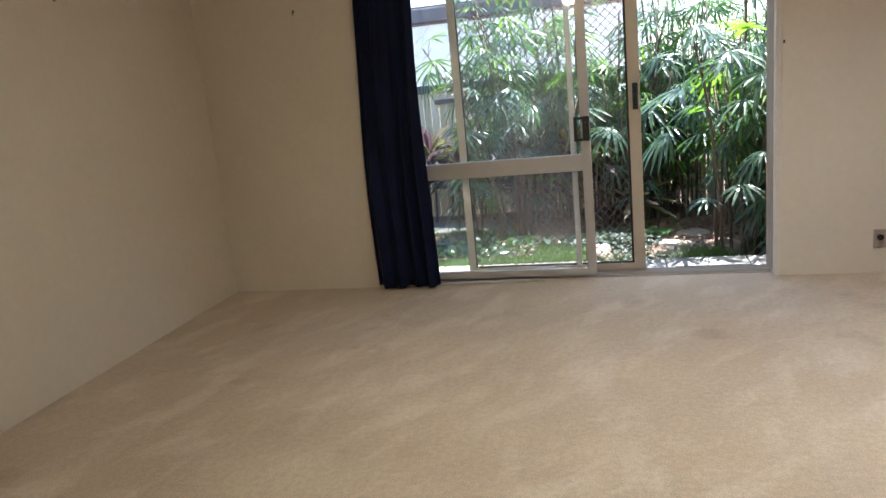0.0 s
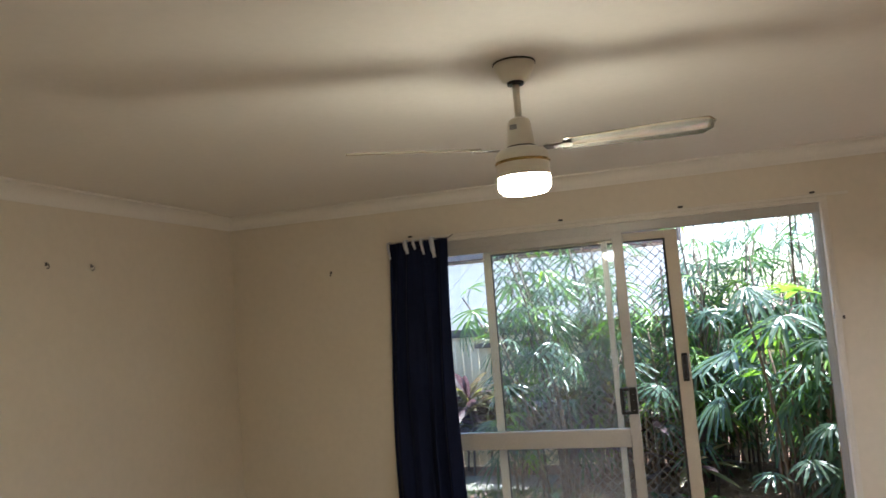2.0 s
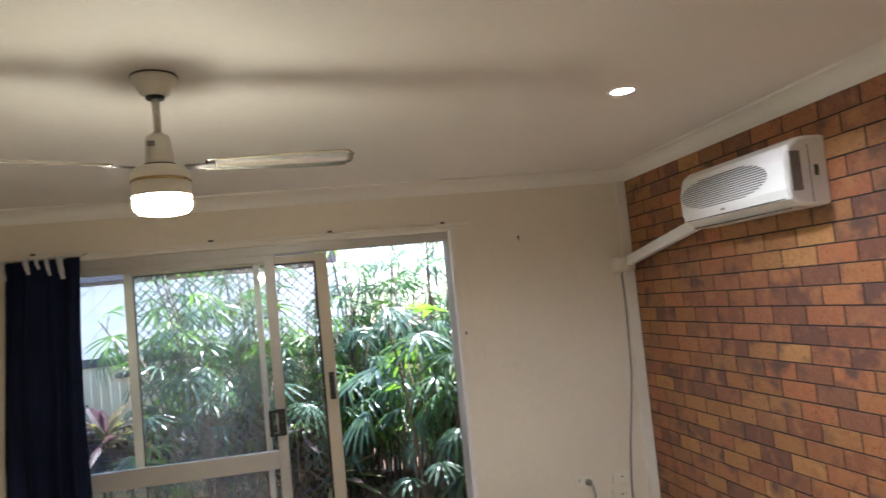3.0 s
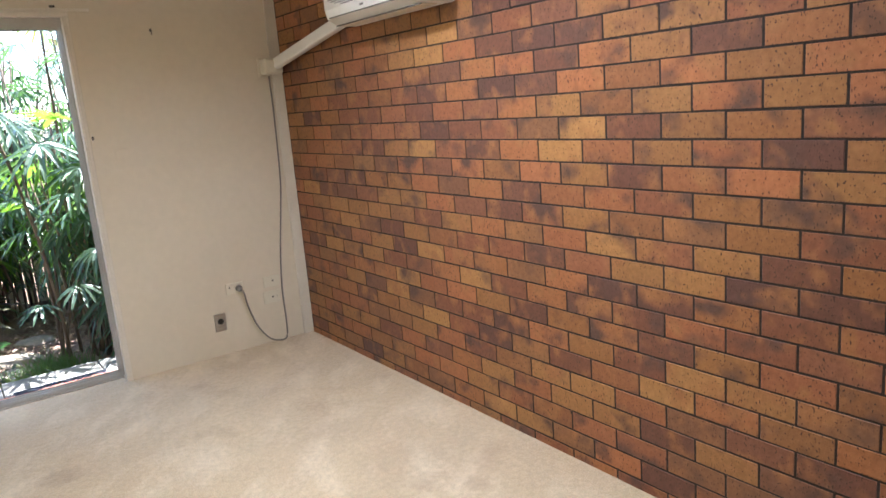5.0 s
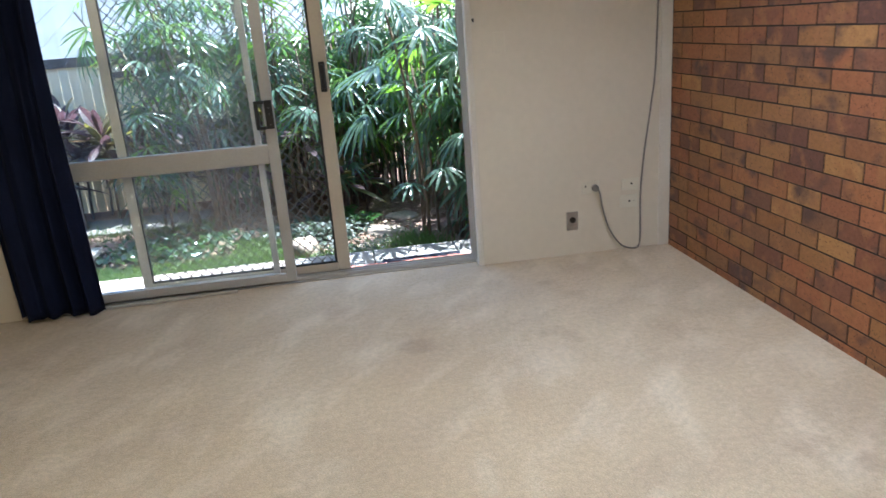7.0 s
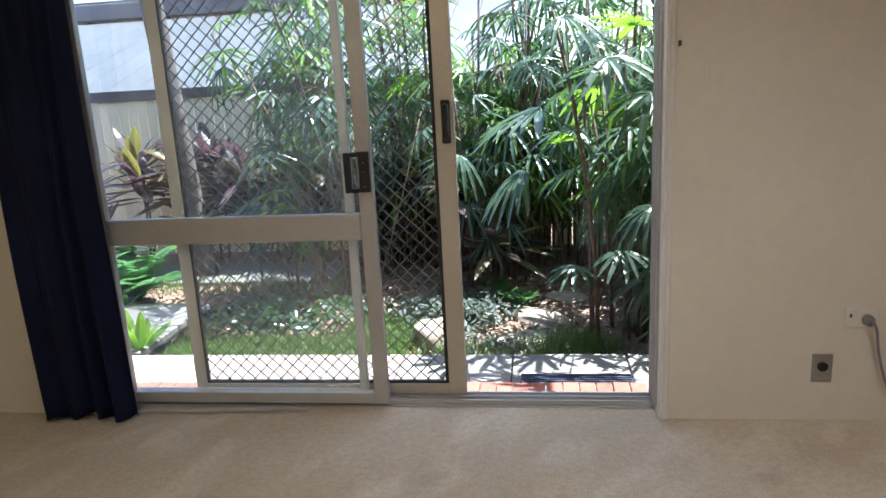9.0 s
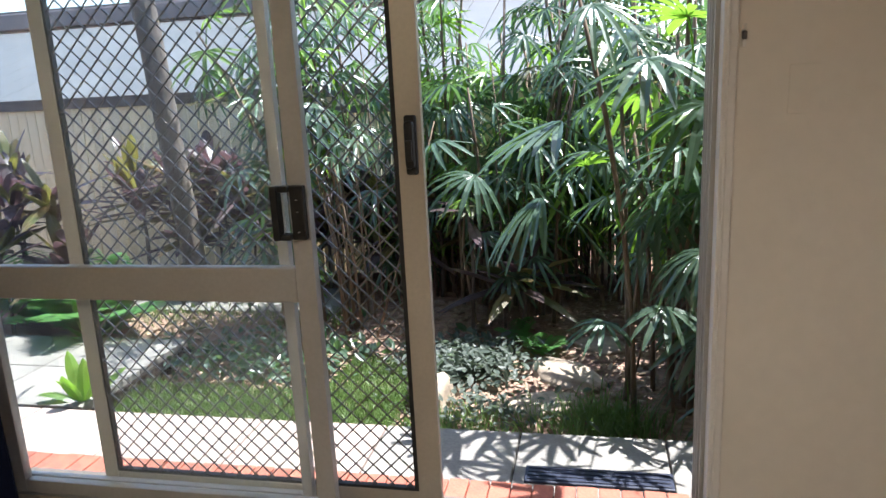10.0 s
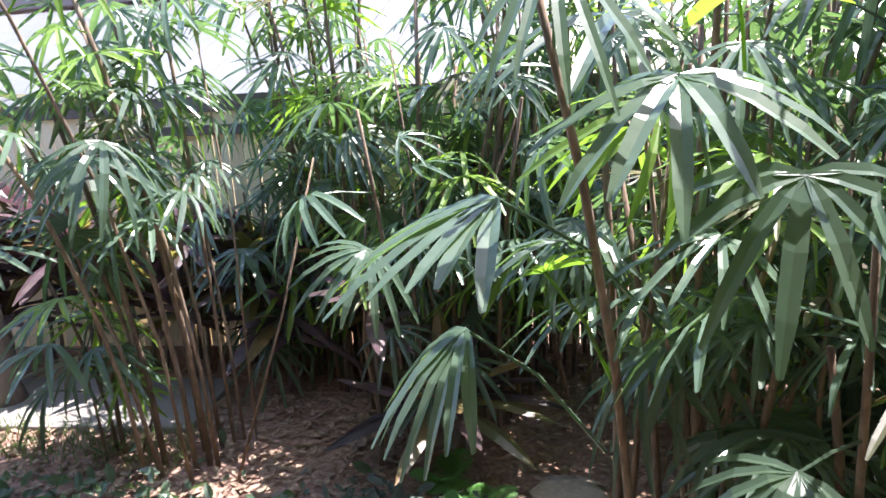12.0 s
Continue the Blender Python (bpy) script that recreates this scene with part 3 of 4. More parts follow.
# ---- air conditioner ----
AY0, AY1, AZ0, AZ1, AXF = 4.02, 4.905, 1.925, 2.215, 2.86
ac = thing("air_conditioner", (X1, (AY0 + AY1) / 2, AZ0), "white wall-mounted split air conditioner with a slotted oval grille", "air conditioner")
prof = [(X1 - 0.001, AZ0), (X1 - 0.02, AZ0 - 0.004), (AXF + 0.055, AZ0 + 0.004), (AXF + 0.012, AZ0 + 0.03), (AXF, AZ0 + 0.075), (AXF + 0.002, AZ1 - 0.10), (AXF + 0.022, AZ1 - 0.035), (AXF + 0.06, AZ1 - 0.006), (AXF + 0.1, AZ1), (X1 - 0.001, AZ1)]
bm = bmesh.new()
stations = [(AY0, 0.012), (AY0 + 0.004, 0.005), (AY0 + 0.014, 0.0), (AY1 - 0.03, 0.0), (AY1 - 0.012, 0.006), (AY1, 0.02)]
rings = []
for y, inset in stations:
    cz = (AZ0 + AZ1) / 2
    rings.append([bm.verts.new((x + (inset if x < X1 - 0.03 else 0), y, z + (inset if z < cz else -inset))) for x, z in prof])
for a, b in zip(rings, rings[1:]):
    for i in range(len(prof)):
        j = (i + 1) % len(prof)
        bm.faces.new((a[i], a[j], b[j], b[i]))
bm.faces.new(rings[0])
bm.faces.new(rings[-1])
part("body", bm, WHITE_PLASTIC, ac)
cy, cz, ry, rz = AY0 + 0.49, AZ0 + 0.155, 0.36, 0.074
# surface strips coloured dark for the shade inside the slots and seams
for i in range(14):
    z = cz - rz + (i + 0.5) * 2 * rz / 14
    half = ry * math.sqrt(max(0.05, 1 - ((z - cz) / (rz * 1.05)) ** 2)) ** 0.8
    off = 0.0 if z < AZ1 - 0.10 else (z - (AZ1 - 0.10)) * 0.31
    part("slot", box(AXF - 0.0015 + off, AXF + 0.006 + off, cy - half, cy + half, z - 0.0022, z + 0.0022), DARK_SLOT, ac)
part("badge", box(AXF - 0.001, AXF + 0.004, cy - 0.018, cy + 0.014, AZ0 + 0.052, AZ0 + 0.062, 0.002), CABLE_GREY, ac, "small dark badge")
part("outlet_seam", box(AXF + 0.008, AXF + 0.016, AY0 + 0.04, AY1 - 0.05, AZ0 + 0.033, AZ0 + 0.038), DARK_SLOT, ac)
flap = part("flap", box(AXF + 0.05, AXF + 0.13, AY0 + 0.06, AY1 - 0.05, AZ0 - 0.006, AZ0 + 0.0, 0.002), AGED_PLASTIC, ac, "cream outlet flap")
part("flap_edge", box(AXF + 0.046, AXF + 0.0495, AY0 + 0.06, AY1 - 0.05, AZ0 - 0.006, AZ0 + 0.0), DARK_SLOT, flap)
part("side_window", box(AXF + 0.022, AXF + 0.070, AY0 - 0.002, AY0 + 0.006, AZ0 + 0.062, AZ0 + 0.228, 0.002), CABLE_GREY, ac, "dark side window")
part("side_button", box(AXF + 0.13, AXF + 0.15, AY0 - 0.002, AY0 + 0.006, AZ0 + 0.12, AZ0 + 0.165, 0.002), DARK_SLOT, ac)
part("side_seam", box(AXF + 0.108, AXF + 0.111, AY0 - 0.001, AY0 + 0.006, AZ0 + 0.01, AZ0 + 0.25), DARK_SLOT, ac)

conduit = thing("pipe_duct", (2.96, 5.9, 1.79), "white plastic pipe duct sloping from the air conditioner to the corner", "pipe duct")
a, b = Vector((2.997, 4.87, 1.975)), Vector((2.992, 5.90, 1.812))
way = (b - a).normalized()
duct = add_box(bmesh.new(), -0.034, 0.034, -0.024, 0.024, 0.0, (b - a).length, 0.012)
bmesh.ops.transform(duct, matrix=Matrix.Translation(a) @ way.to_track_quat("Z", "X").to_matrix().to_4x4(), verts=duct.verts)
part("duct", duct, WHITE_PLASTIC, conduit, smooth=False)
coup = add_box(bmesh.new(), -0.039, 0.039, -0.029, 0.029, 0.0, 0.06, 0.008)
bmesh.ops.transform(coup, matrix=Matrix.Translation(a) @ way.to_track_quat("Z", "X").to_matrix().to_4x4(), verts=coup.verts)
part("coupling", coup, WHITE_PLASTIC, conduit)
part("elbow_box", box(2.905, 3.03, 5.855, 5.949, 1.755, 1.848, 0.014), AGED_PLASTIC, conduit, "cream corner elbow")
part("wall_flange", box(2.892, 2.978, 5.936, 5.949, 1.738, 1.858, 0.006), AGED_PLASTIC, conduit)

cable = thing("power_cable", (2.85, 5.93, 0.01), "grey power cable hanging down the wall to a plug", "cable")
bm = bmesh.new()
add_tube(bm, smooth_path([(2.957, 5.935, 1.745), (2.96, 5.938, 1.5), (2.948, 5.938, 1.1), (2.925, 5.938, 0.9), (2.882, 5.936, 0.6), (2.86, 5.934, 0.35), (2.858, 5.928, 0.12), (2.842, 5.915, 0.022), (2.79, 5.908, 0.012), (2.72, 5.912, 0.045), (2.65, 5.917, 0.15), (2.605, 5.912, 0.29), (2.585, 5.898, 0.385), (2.572, 5.902, 0.42)], 7), 0.0055, 8)
part("sheath", bm, CABLE_GREY, cable, smooth=True)
part("plug", lathe([(0.0, 0.0), (0.012, 0.0), (0.02, 0.012), (0.021, 0.034), (0.0, 0.036)], 20, (0, 0, 0)), CABLE_GREY, cable, "round grey plug", smooth=True).matrix_basis = Matrix.Translation((2.566, 5.904, 0.418)) @ Matrix.Rotation(radians(-90), 4, "X")


def wall_plate(name, x, z, w, h, label, category, mat, holes, deep=0.009):
    """A bevelled plate on the door wall with small openings."""
    ob = thing(name, (x, Y1, z), label, category)
    p = part("plate", box(x - w / 2, x + w / 2, Y1 - deep, Y1, z - h / 2, z + h / 2, deep / 3), mat, ob)
    # raised black blocks stand in for the dark inside the holes
    for dx, dz, hw, hh in holes:
        part("opening", box(x + dx - hw, x + dx + hw, Y1 - 0.0105, Y1 - 0.006, z + dz - hh, z + dz + hh, 0.0008), BLACK, p)
    return ob


wall_plate("power_socket", 2.543, 0.422, 0.116, 0.074, "white single wall socket with a grey plug in it", "socket", AGED_PLASTIC, [(-0.035, 0.01, 0.004, 0.007)])
wall_plate("power_socket", 2.797, 0.416, 0.116, 0.074, "white wall outlet plate with one small dark hole", "socket", AGED_PLASTIC, [(0.006, 0.004, 0.006, 0.005)])
wall_plate("power_socket", 2.785, 0.310, 0.116, 0.082, "white wall outlet plate with one small dark hole", "socket", AGED_PLASTIC, [(0.006, 0.0, 0.006, 0.005), (0.036, 0.0, 0.0015, 0.004)])
tv = wall_plate("aerial_outlet", 2.420, 0.220, 0.074, 0.116, "metal aerial outlet plate with a dark round port", "outlet", STEEL_PLATE, [])
port = part("port", lathe([(0.0, 0.0), (0.019, 0.0), (0.019, 0.008), (0.012, 0.01), (0.0, 0.01)], 22), BLACK, tv)
port.matrix_basis = Matrix.Translation((2.420, Y1 - 0.008, 0.228)) @ Matrix.Rotation(radians(90), 4, "X")
wall_plate("light_switch", 2.005, 1.324, 0.074, 0.116, "cream painted light switch plate on the wall", "switch", PLASTER, [], 0.004)
wall_plate("power_socket", -1.476, 0.442, 0.116, 0.074, "cream wall socket low on the plaster wall", "socket", PLASTER, [])
latch = thing("door_latch", (1.864, Y1, 1.454), "small dark metal hook latch beside the door frame", "latch")
part("plate", box(1.859, 1.868, Y1 - 0.004, Y1, 1.428, 1.482, 0.0015), TRIM, latch)
part("hook", box(1.857, 1.869, Y1 - 0.012, Y1 - 0.004, 1.445, 1.465, 0.003), DARK_SLOT, latch)


def picture_hook(x, y, z, nx, ny):
    ob = thing("wall_hook", (x, y, z), "small dark picture hook screwed into the wall", "hook", "wall hooks")
    side = Vector((ny, nx, 0))
    out = Vector((nx, ny, 0))
    bm = bmesh.new()
    base = Vector((x, y, z))
    add_tube(bm, smooth_path([base, base + out * 0.014 + Vector((0, 0, 0.001)), base + out * 0.02 + Vector((0, 0, -0.012)), base + out * 0.014 + Vector((0, 0, -0.022)), base + out * 0.006 + Vector((0, 0, -0.018))], 4), 0.0028, 6)
    part("shank", bm, DARK_SLOT, ob, smooth=True)
    bm = bmesh.new()
    p = base + out * 0.0025
    add_box(bm, p.x - 0.0025 - abs(side.x) * 0.004, p.x + 0.0025 + abs(side.x) * 0.004, p.y - 0.0025 - abs(side.y) * 0.004, p.y + 0.0025 + abs(side.y) * 0.004, z - 0.008, z + 0.010, 0.001)
    part("plate", bm, DARK_SLOT, ob)


for y in (4.0, 4.3, 4.6):
    picture_hook(X0, y, 2.058, 1, 0)
picture_hook(-1.25, Y1, 1.985, 0, -1)
picture_hook(2.272, Y1, 2.04, 0, -1)


# ---- outside the door ----
SOIL = material("garden_soil", (0.23, 0.135, 0.10), (0.32, 0.205, 0.15), rough=0.95, coarse=3, fine=40, grain=0.3, bump=0.9, bump_scale=25, depth=0.03)
CONCRETE = material("path_concrete", (0.25, 0.232, 0.205), (0.19, 0.178, 0.162), rough=0.85, coarse=2.5, fine=70, grain=0.12, bump=0.3, bump_scale=120, depth=0.004, per_object=(0.9, 1.1))
PINK_PAVER = material("pink_paver", (0.42, 0.33, 0.29), (0.36, 0.285, 0.25), rough=0.85, coarse=4, fine=70, grain=0.12, bump=0.3, bump_scale=120, depth=0.004, per_object=(0.88, 1.1))
RED_BRICK = material("red_edging_brick", (0.36, 0.115, 0.07), (0.28, 0.085, 0.055), rough=0.8, coarse=9, fine=90, grain=0.15, bump=0.3, per_object=(0.8, 1.2))
FENCE = material("cream_fence_timber", (0.82, 0.73, 0.51), (0.76, 0.65, 0.42), rough=0.8, coarse=2, fine=30, grain=0.12, bump=0.3, stretch=(6, 6, 0.6), per_object=(0.88, 1.1))
DARK_RAIL = material("dark_rail_timber", (0.10, 0.085, 0.075), (0.14, 0.12, 0.105), rough=0.8, coarse=3, fine=40, grain=0.15, bump=0.2, stretch=(0.5, 5, 5))
PALE_WALL = material("pale_render", (0.72, 0.72, 0.69), (0.64, 0.645, 0.62), rough=0.9, coarse=1.2, fine=20, grain=0.05, bump=0.2)
GUTTER = material("mauve_brown_gutter", (0.20, 0.155, 0.15), (0.16, 0.125, 0.12), rough=0.5, coarse=2, grain=0.06)
ROOF = material("pale_roof_sheet", (0.122, 0.122, 0.113), (0.092, 0.093, 0.086), rough=0.5, coarse=1.5, grain=0.06, bump=0.1)
CANE = material("palm_cane_fibre", (0.13, 0.088, 0.06), (0.22, 0.16, 0.11), rough=0.9, coarse=9, fine=60, grain=0.3, bump=0.6, stretch=(1, 1, 0.35), per_object=(0.75, 1.25))
BARK = material("tree_bark", (0.125, 0.10, 0.085), (0.18, 0.15, 0.125), rough=0.9, coarse=5, fine=30, grain=0.25, bump=0.8, bump_scale=18, depth=0.02, stretch=(1, 1, 0.4))
PALM = material("palm_leaf", (0.074, 0.122, 0.08), (0.096, 0.146, 0.098), rough=0.28, coarse=3, fine=50, grain=0.1, bump=0.15, bump_scale=30, depth=0.004, translucent=(0.145, 0.27, 0.075), spec=0.6, per_object=(0.7, 1.25))
# palm leaf with a sunlit look in its colour; the lilies' own green too
PALM_BRIGHT = material("sunlit_palm_and_lily_leaf", (0.11, 0.20, 0.035), (0.15, 0.235, 0.04), rough=0.36, coarse=3, fine=50, grain=0.1, bump=0.15, bump_scale=30, depth=0.004, translucent=(0.32, 0.58, 0.05), per_object=(0.75, 1.2))
DRY_PALM = material("dry_palm_leaf", (0.10, 0.105, 0.05), (0.07, 0.085, 0.04), rough=0.5, coarse=5, fine=50, grain=0.15, bump=0.1, translucent=(0.3, 0.27, 0.1), per_object=(0.7, 1.3))
PLUM_LEAF = material("plum_cordyline_leaf", (0.075, 0.045, 0.055), (0.10, 0.075, 0.07), rough=0.36, coarse=6, grain=0.15, bump=0.1, translucent=(0.13, 0.07, 0.08), per_object=(0.6, 1.5))
BRONZE_LEAF = material("bronze_green_leaf", (0.085, 0.10, 0.04), (0.14, 0.08, 0.04), rough=0.3, coarse=5, grain=0.15, bump=0.1, translucent=(0.3, 0.28, 0.06), per_object=(0.7, 1.3))
FERN = material("fern_leaf", (0.09, 0.22, 0.05), (0.06, 0.16, 0.04), rough=0.45, coarse=8, grain=0.15, bump=0.05, translucent=(0.25, 0.5, 0.1), per_object=(0.8, 1.2))
GRASS = material("lawn_grass", (0.10, 0.165, 0.05), (0.14, 0.19, 0.065), rough=0.5, coarse=2, fine=40, grain=0.25, bump=0.0, translucent=(0.2, 0.32, 0.08))
TURF = material("lawn_turf", (0.07, 0.105, 0.035), (0.12, 0.10, 0.055), rough=0.9, coarse=5, fine=60, grain=0.3, bump=0.6)
GREY_LEAF = material("grey_groundcover_leaf", (0.10, 0.125, 0.10), (0.07, 0.09, 0.07), rough=0.5, coarse=30, grain=0.2, bump=0.05, translucent=(0.15, 0.2, 0.12))
LITTER = material("dry_leaf_litter", (0.36, 0.26, 0.18), (0.2, 0.13, 0.09), rough=0.8, coarse=25, grain=0.25, bump=0.1)
STONE = material("garden_stone", (0.36, 0.29, 0.21), (0.25, 0.20, 0.155), rough=0.85, coarse=5, fine=40, grain=0.2, bump=0.6, bump_scale=14, depth=0.02)

GZ, PZ = -0.25, -0.11
ground = structure("ground", box(-60, 60, 6.16, 120, -0.7, GZ), SOIL, "dark red-brown garden soil with litter", "ground")

bm = bmesh.new()
add_box(bm, -6.0, DOOR_L - 0.06, 6.09, 6.205, -0.5, 2.42)
add_box(bm, DOOR_R + 0.05, 6.5, 6.09, 6.205, -0.5, 2.42)
add_box(bm, DOOR_L - 0.06, DOOR_R + 0.05, 6.09, 6.205, 2.15, 2.42)
add_box(bm, DOOR_L - 0.06, DOOR_R + 0.05, 6.12, 6.205, -0.5, -0.075)
outer_wall = structure("wall_outside", bm, MORTAR, "brick outside skin of the house around the door", "wall")
# unseen eave and roof, added to shade the door and carpet from the sun
structure("eave", box(-6.0, 6.5, 6.19, 6.86, 2.42, 2.52), PALE_WALL, "unseen pale eave lining over the door, added to keep sun off the carpet", "eave")
structure("roof", box(-6.0, 6.5, -1.5, 6.95, 2.545, 2.62), ROOF, "unseen roof added over the room", "roof")
structure("sill_outside", box(DOOR_L - 0.05, DOOR_R + 0.045, 6.147, 6.235, -0.075, -0.012, 0.004), DARK_RAIL, "dark weathered door sill outside", "sill")

# ---- far side of the garden ----
fence = thing("fence", (0, 10.0, GZ), "cream timber paling fence with a dark weathered capping and rail", "fence")
random.seed(5)
x = -7.0
board = None
while x < 5.5:
    w = 0.098
    if board is None:
        bm = box(-w / 2 + 0.003, w / 2 - 0.003, 0.0, 0.016, 0.0, 1.58, 0.002)
        board = part("board", bm, FENCE, fence)
        board.matrix_parent_inverse = Matrix.Identity(4)
        b = board
    else:
        b = board.copy()
        scene.collection.objects.link(b)
    b.matrix_basis = Matrix.Translation((x, random.uniform(-0.003, 0.003), random.uniform(-0.01, 0.0)))
    x += w
part("capping", box(-7.0, 5.5, 9.975, 10.05, 1.30, 1.40, 0.004), DARK_RAIL, fence, "dark weathered fence capping")
part("rail", box(-1.3, 5.5, 9.955, 9.999, 1.16, 1.22, 0.004), DARK_RAIL, fence, "dark fence rail")

house = thing("neighbour_house", (0, 15, -0.3), "pale neighbouring house beyond the fence with a mauve-brown gutter", "house")
part("wall", box(-16, 1.2, 15.4, 15.6, -0.6, 2.6), PALE_WALL, house)
part("gutter", box(-16.4, 1.4, 14.75, 15.0, 2.54, 2.80, 0.02), GUTTER, house, "mauve-brown gutter beam")
bm = box(-16.4, 1.4, -0.1, 5.0, 0.0, 0.06)
bmesh.ops.transform(bm, matrix=Matrix.Translation((0, 15.0, 2.8)) @ Matrix.Rotation(radians(5), 4, "X"), verts=bm.verts)
part("roof", bm, ROOF, house)
for i in range(13):
    bmx = -15.5 + i * 1.35
    part("strut", box(bmx, bmx + 0.09, 14.85, 15.41, 2.48, 2.54), GUTTER, house)
low_roof = thing("shed_roof", (-4, 12.0, 1.3), "pale corrugated lean-to roof behind the fence", "roof")
for i in range(28):
    xx = -9.0 + i * 0.37
    bm = bmesh.new()
    add_box(bm, xx, xx + 0.362, 0.0, 3.9, 0.0, 0.02, 0.004)
    bmesh.ops.transform(bm, matrix=Matrix.Translation((0, 10.7, 1.30)) @ Matrix.Rotation(radians(17), 4, "X"), verts=bm.verts)
    part("sheet", bm, ROOF, low_roof)
part("shed_wall", box(-9.0, 1.3, 10.75, 10.85, -0.5, 1.29), PALE_WALL, low_roof)

# ---- path and beds ----
path = structure("path", box(-6.0, 6.0, 6.2, 6.93, -0.5, PZ - 0.03), MORTAR, "concrete path along the house with pale dappled light", "path")
x = -6.0
i = 0
while x < 5.9:
    w = 0.60
    part("slab", box(x + 0.004, x + w - 0.004, 6.43, 6.91, PZ - 0.035, PZ, 0.006), CONCRETE if x > 0.2 or x < -3 else PINK_PAVER, path)
    x += w
structure("path_strip", box(-2.6, -0.35, 8.80, 9.42, GZ - 0.1, GZ + 0.03, 0.01), CONCRETE, "pale concrete path crossing the back of the garden", "path")
paving = structure("paving", box(-4.2, -0.98, 6.94, 7.92, GZ - 0.2, PZ - 0.04), MORTAR, "pale concrete paving beside the lily", "paving")
for i in range(5):
    for k in range(2):
        part("slab", box(-4.19 + i * 0.64, -4.19 + i * 0.64 + 0.632, 6.945 + k * 0.485, 6.945 + k * 0.485 + 0.478, PZ - 0.045, PZ - 0.004, 0.006), CONCRETE, paving)
structure("lawn", box(-0.97, 0.16, 6.94, 7.36, GZ - 0.1, -0.205, 0.03), TURF, "small patch of bright green lawn", "lawn")
structure("lawn", box(0.161, 0.55, 6.94, 7.86, GZ - 0.1, -0.206, 0.03), TURF, "small patch of bright green lawn", "lawn")


NAVY_STRIP = material("dark_blue_strip", (0.008, 0.013, 0.035), (0.012, 0.018, 0.045), rough=0.5, coarse=6, fine=90, grain=0.15, bump=0.1)
# thin ridged dark blue strip along the near edge of the slabs
navy_strip = thing("blue_strip", (1.52, 6.56, PZ), "narrow dark blue strip on the path beside the brick edging", "mat")
part("sheet", box(1.25, 1.80, 6.505, 6.62, PZ + 0.0005, PZ + 0.012, 0.004), NAVY_STRIP, navy_strip)
for k in range(4):
    part("ridge", box(1.262, 1.788, 6.517 + k * 0.026, 6.524 + k * 0.026, PZ + 0.0125, PZ + 0.016, 0.001), NAVY_STRIP, navy_strip)


def scatter_blades(n, zone, height, width, lean, seed, z=-0.2):
    """Single bent grass blades as one mesh."""
    rnd = random.Random(seed)
    verts, faces = [], []
    for _ in range(n):
        x, y = zone(rnd)
        h, w, a = rnd.uniform(*height), width * rnd.uniform(0.7, 1.3), rnd.uniform(0, 2 * math.pi)
        dx, dy = math.cos(a), math.sin(a)
        bx, by = rnd.gauss(0, lean), rnd.gauss(0, lean)
        k = len(verts)
        verts += [(x - dx * w, y - dy * w, z), (x + dx * w, y + dy * w, z), (x + bx * 0.4 + dx * w * 0.8, y + by * 0.4 + dy * w * 0.8, z + h * 0.6), (x + bx * 0.4 - dx * w * 0.8, y + by * 0.4 - dy * w * 0.8, z + h * 0.6), (x + bx, y + by, z + h)]
        faces += [(k, k + 1, k + 2, k + 3), (k + 3, k + 2, k + 4)]
    me = bpy.data.meshes.new("grass")
    me.from_pydata(verts, [], faces)
    return me


def stuff(name, me, mat, label, category):
    me.materials.append(mat)
    return tagged(new(name, me), label, category, kind="stuff")


stuff("grass", scatter_blades(13000, lambda r: (r.uniform(-0.96, 0.56), r.uniform(6.94, 7.38 + 0.08 * r.random())) if r.random() < 0.7 else (r.uniform(0.1, 0.58), r.uniform(7.3, 7.9)) if r.random() < 0.6 else (r.uniform(-1.9, -0.2), r.gauss(8.6, 0.12)), (0.02, 0.06), 0.0028, 0.02, 1, -0.207), GRASS, "short bright green lawn grass", "grass")
stuff("tuft_grass", scatter_blades(700, lambda r: (1.55 + r.gauss(0, 0.13), 7.22 + r.gauss(0, 0.1)), (0.06, 0.17), 0.004, 0.06, 2, GZ), GRASS, "loose green grass tufts in the bed", "grass")
stuff("bed_grass", scatter_blades(500, lambda r: (0.85 + r.gauss(0, 0.22), 7.15 + r.gauss(0, 0.12)), (0.05, 0.13), 0.004, 0.05, 3, GZ), GRASS, "green grass along the garden bed", "grass")


def scatter_leaves(n, zone, size, height, seed, flat=0.5):
    """Small oval leaves lying about or standing in low mats, as one mesh."""
    rnd = random.Random(seed)
    verts, faces = [], []
    for _ in range(n):
        x, y = zone(rnd)
        s = rnd.uniform(*size)
        m = Matrix.Translation((x, y, GZ + rnd.uniform(0.004, height))) @ Euler((rnd.gauss(0, flat), rnd.gauss(0, flat), rnd.uniform(0, 6.28))).to_matrix().to_4x4()
        k = len(verts)
        for px, py, pz in ((-1, 0, 0), (-0.4, -0.42, 0.1), (0.4, -0.4, 0.1), (1, 0, 0.0), (0.4, 0.4, 0.1), (-0.4, 0.42, 0.1)):
            verts.append(m @ Vector((px * s, py * s, pz * s)))
        faces += [(k, k + 1, k + 2, k + 3), (k, k + 3, k + 4, k + 5)]
    me = bpy.data.meshes.new("leaves")
    me.from_pydata(verts, [], faces)
    return me


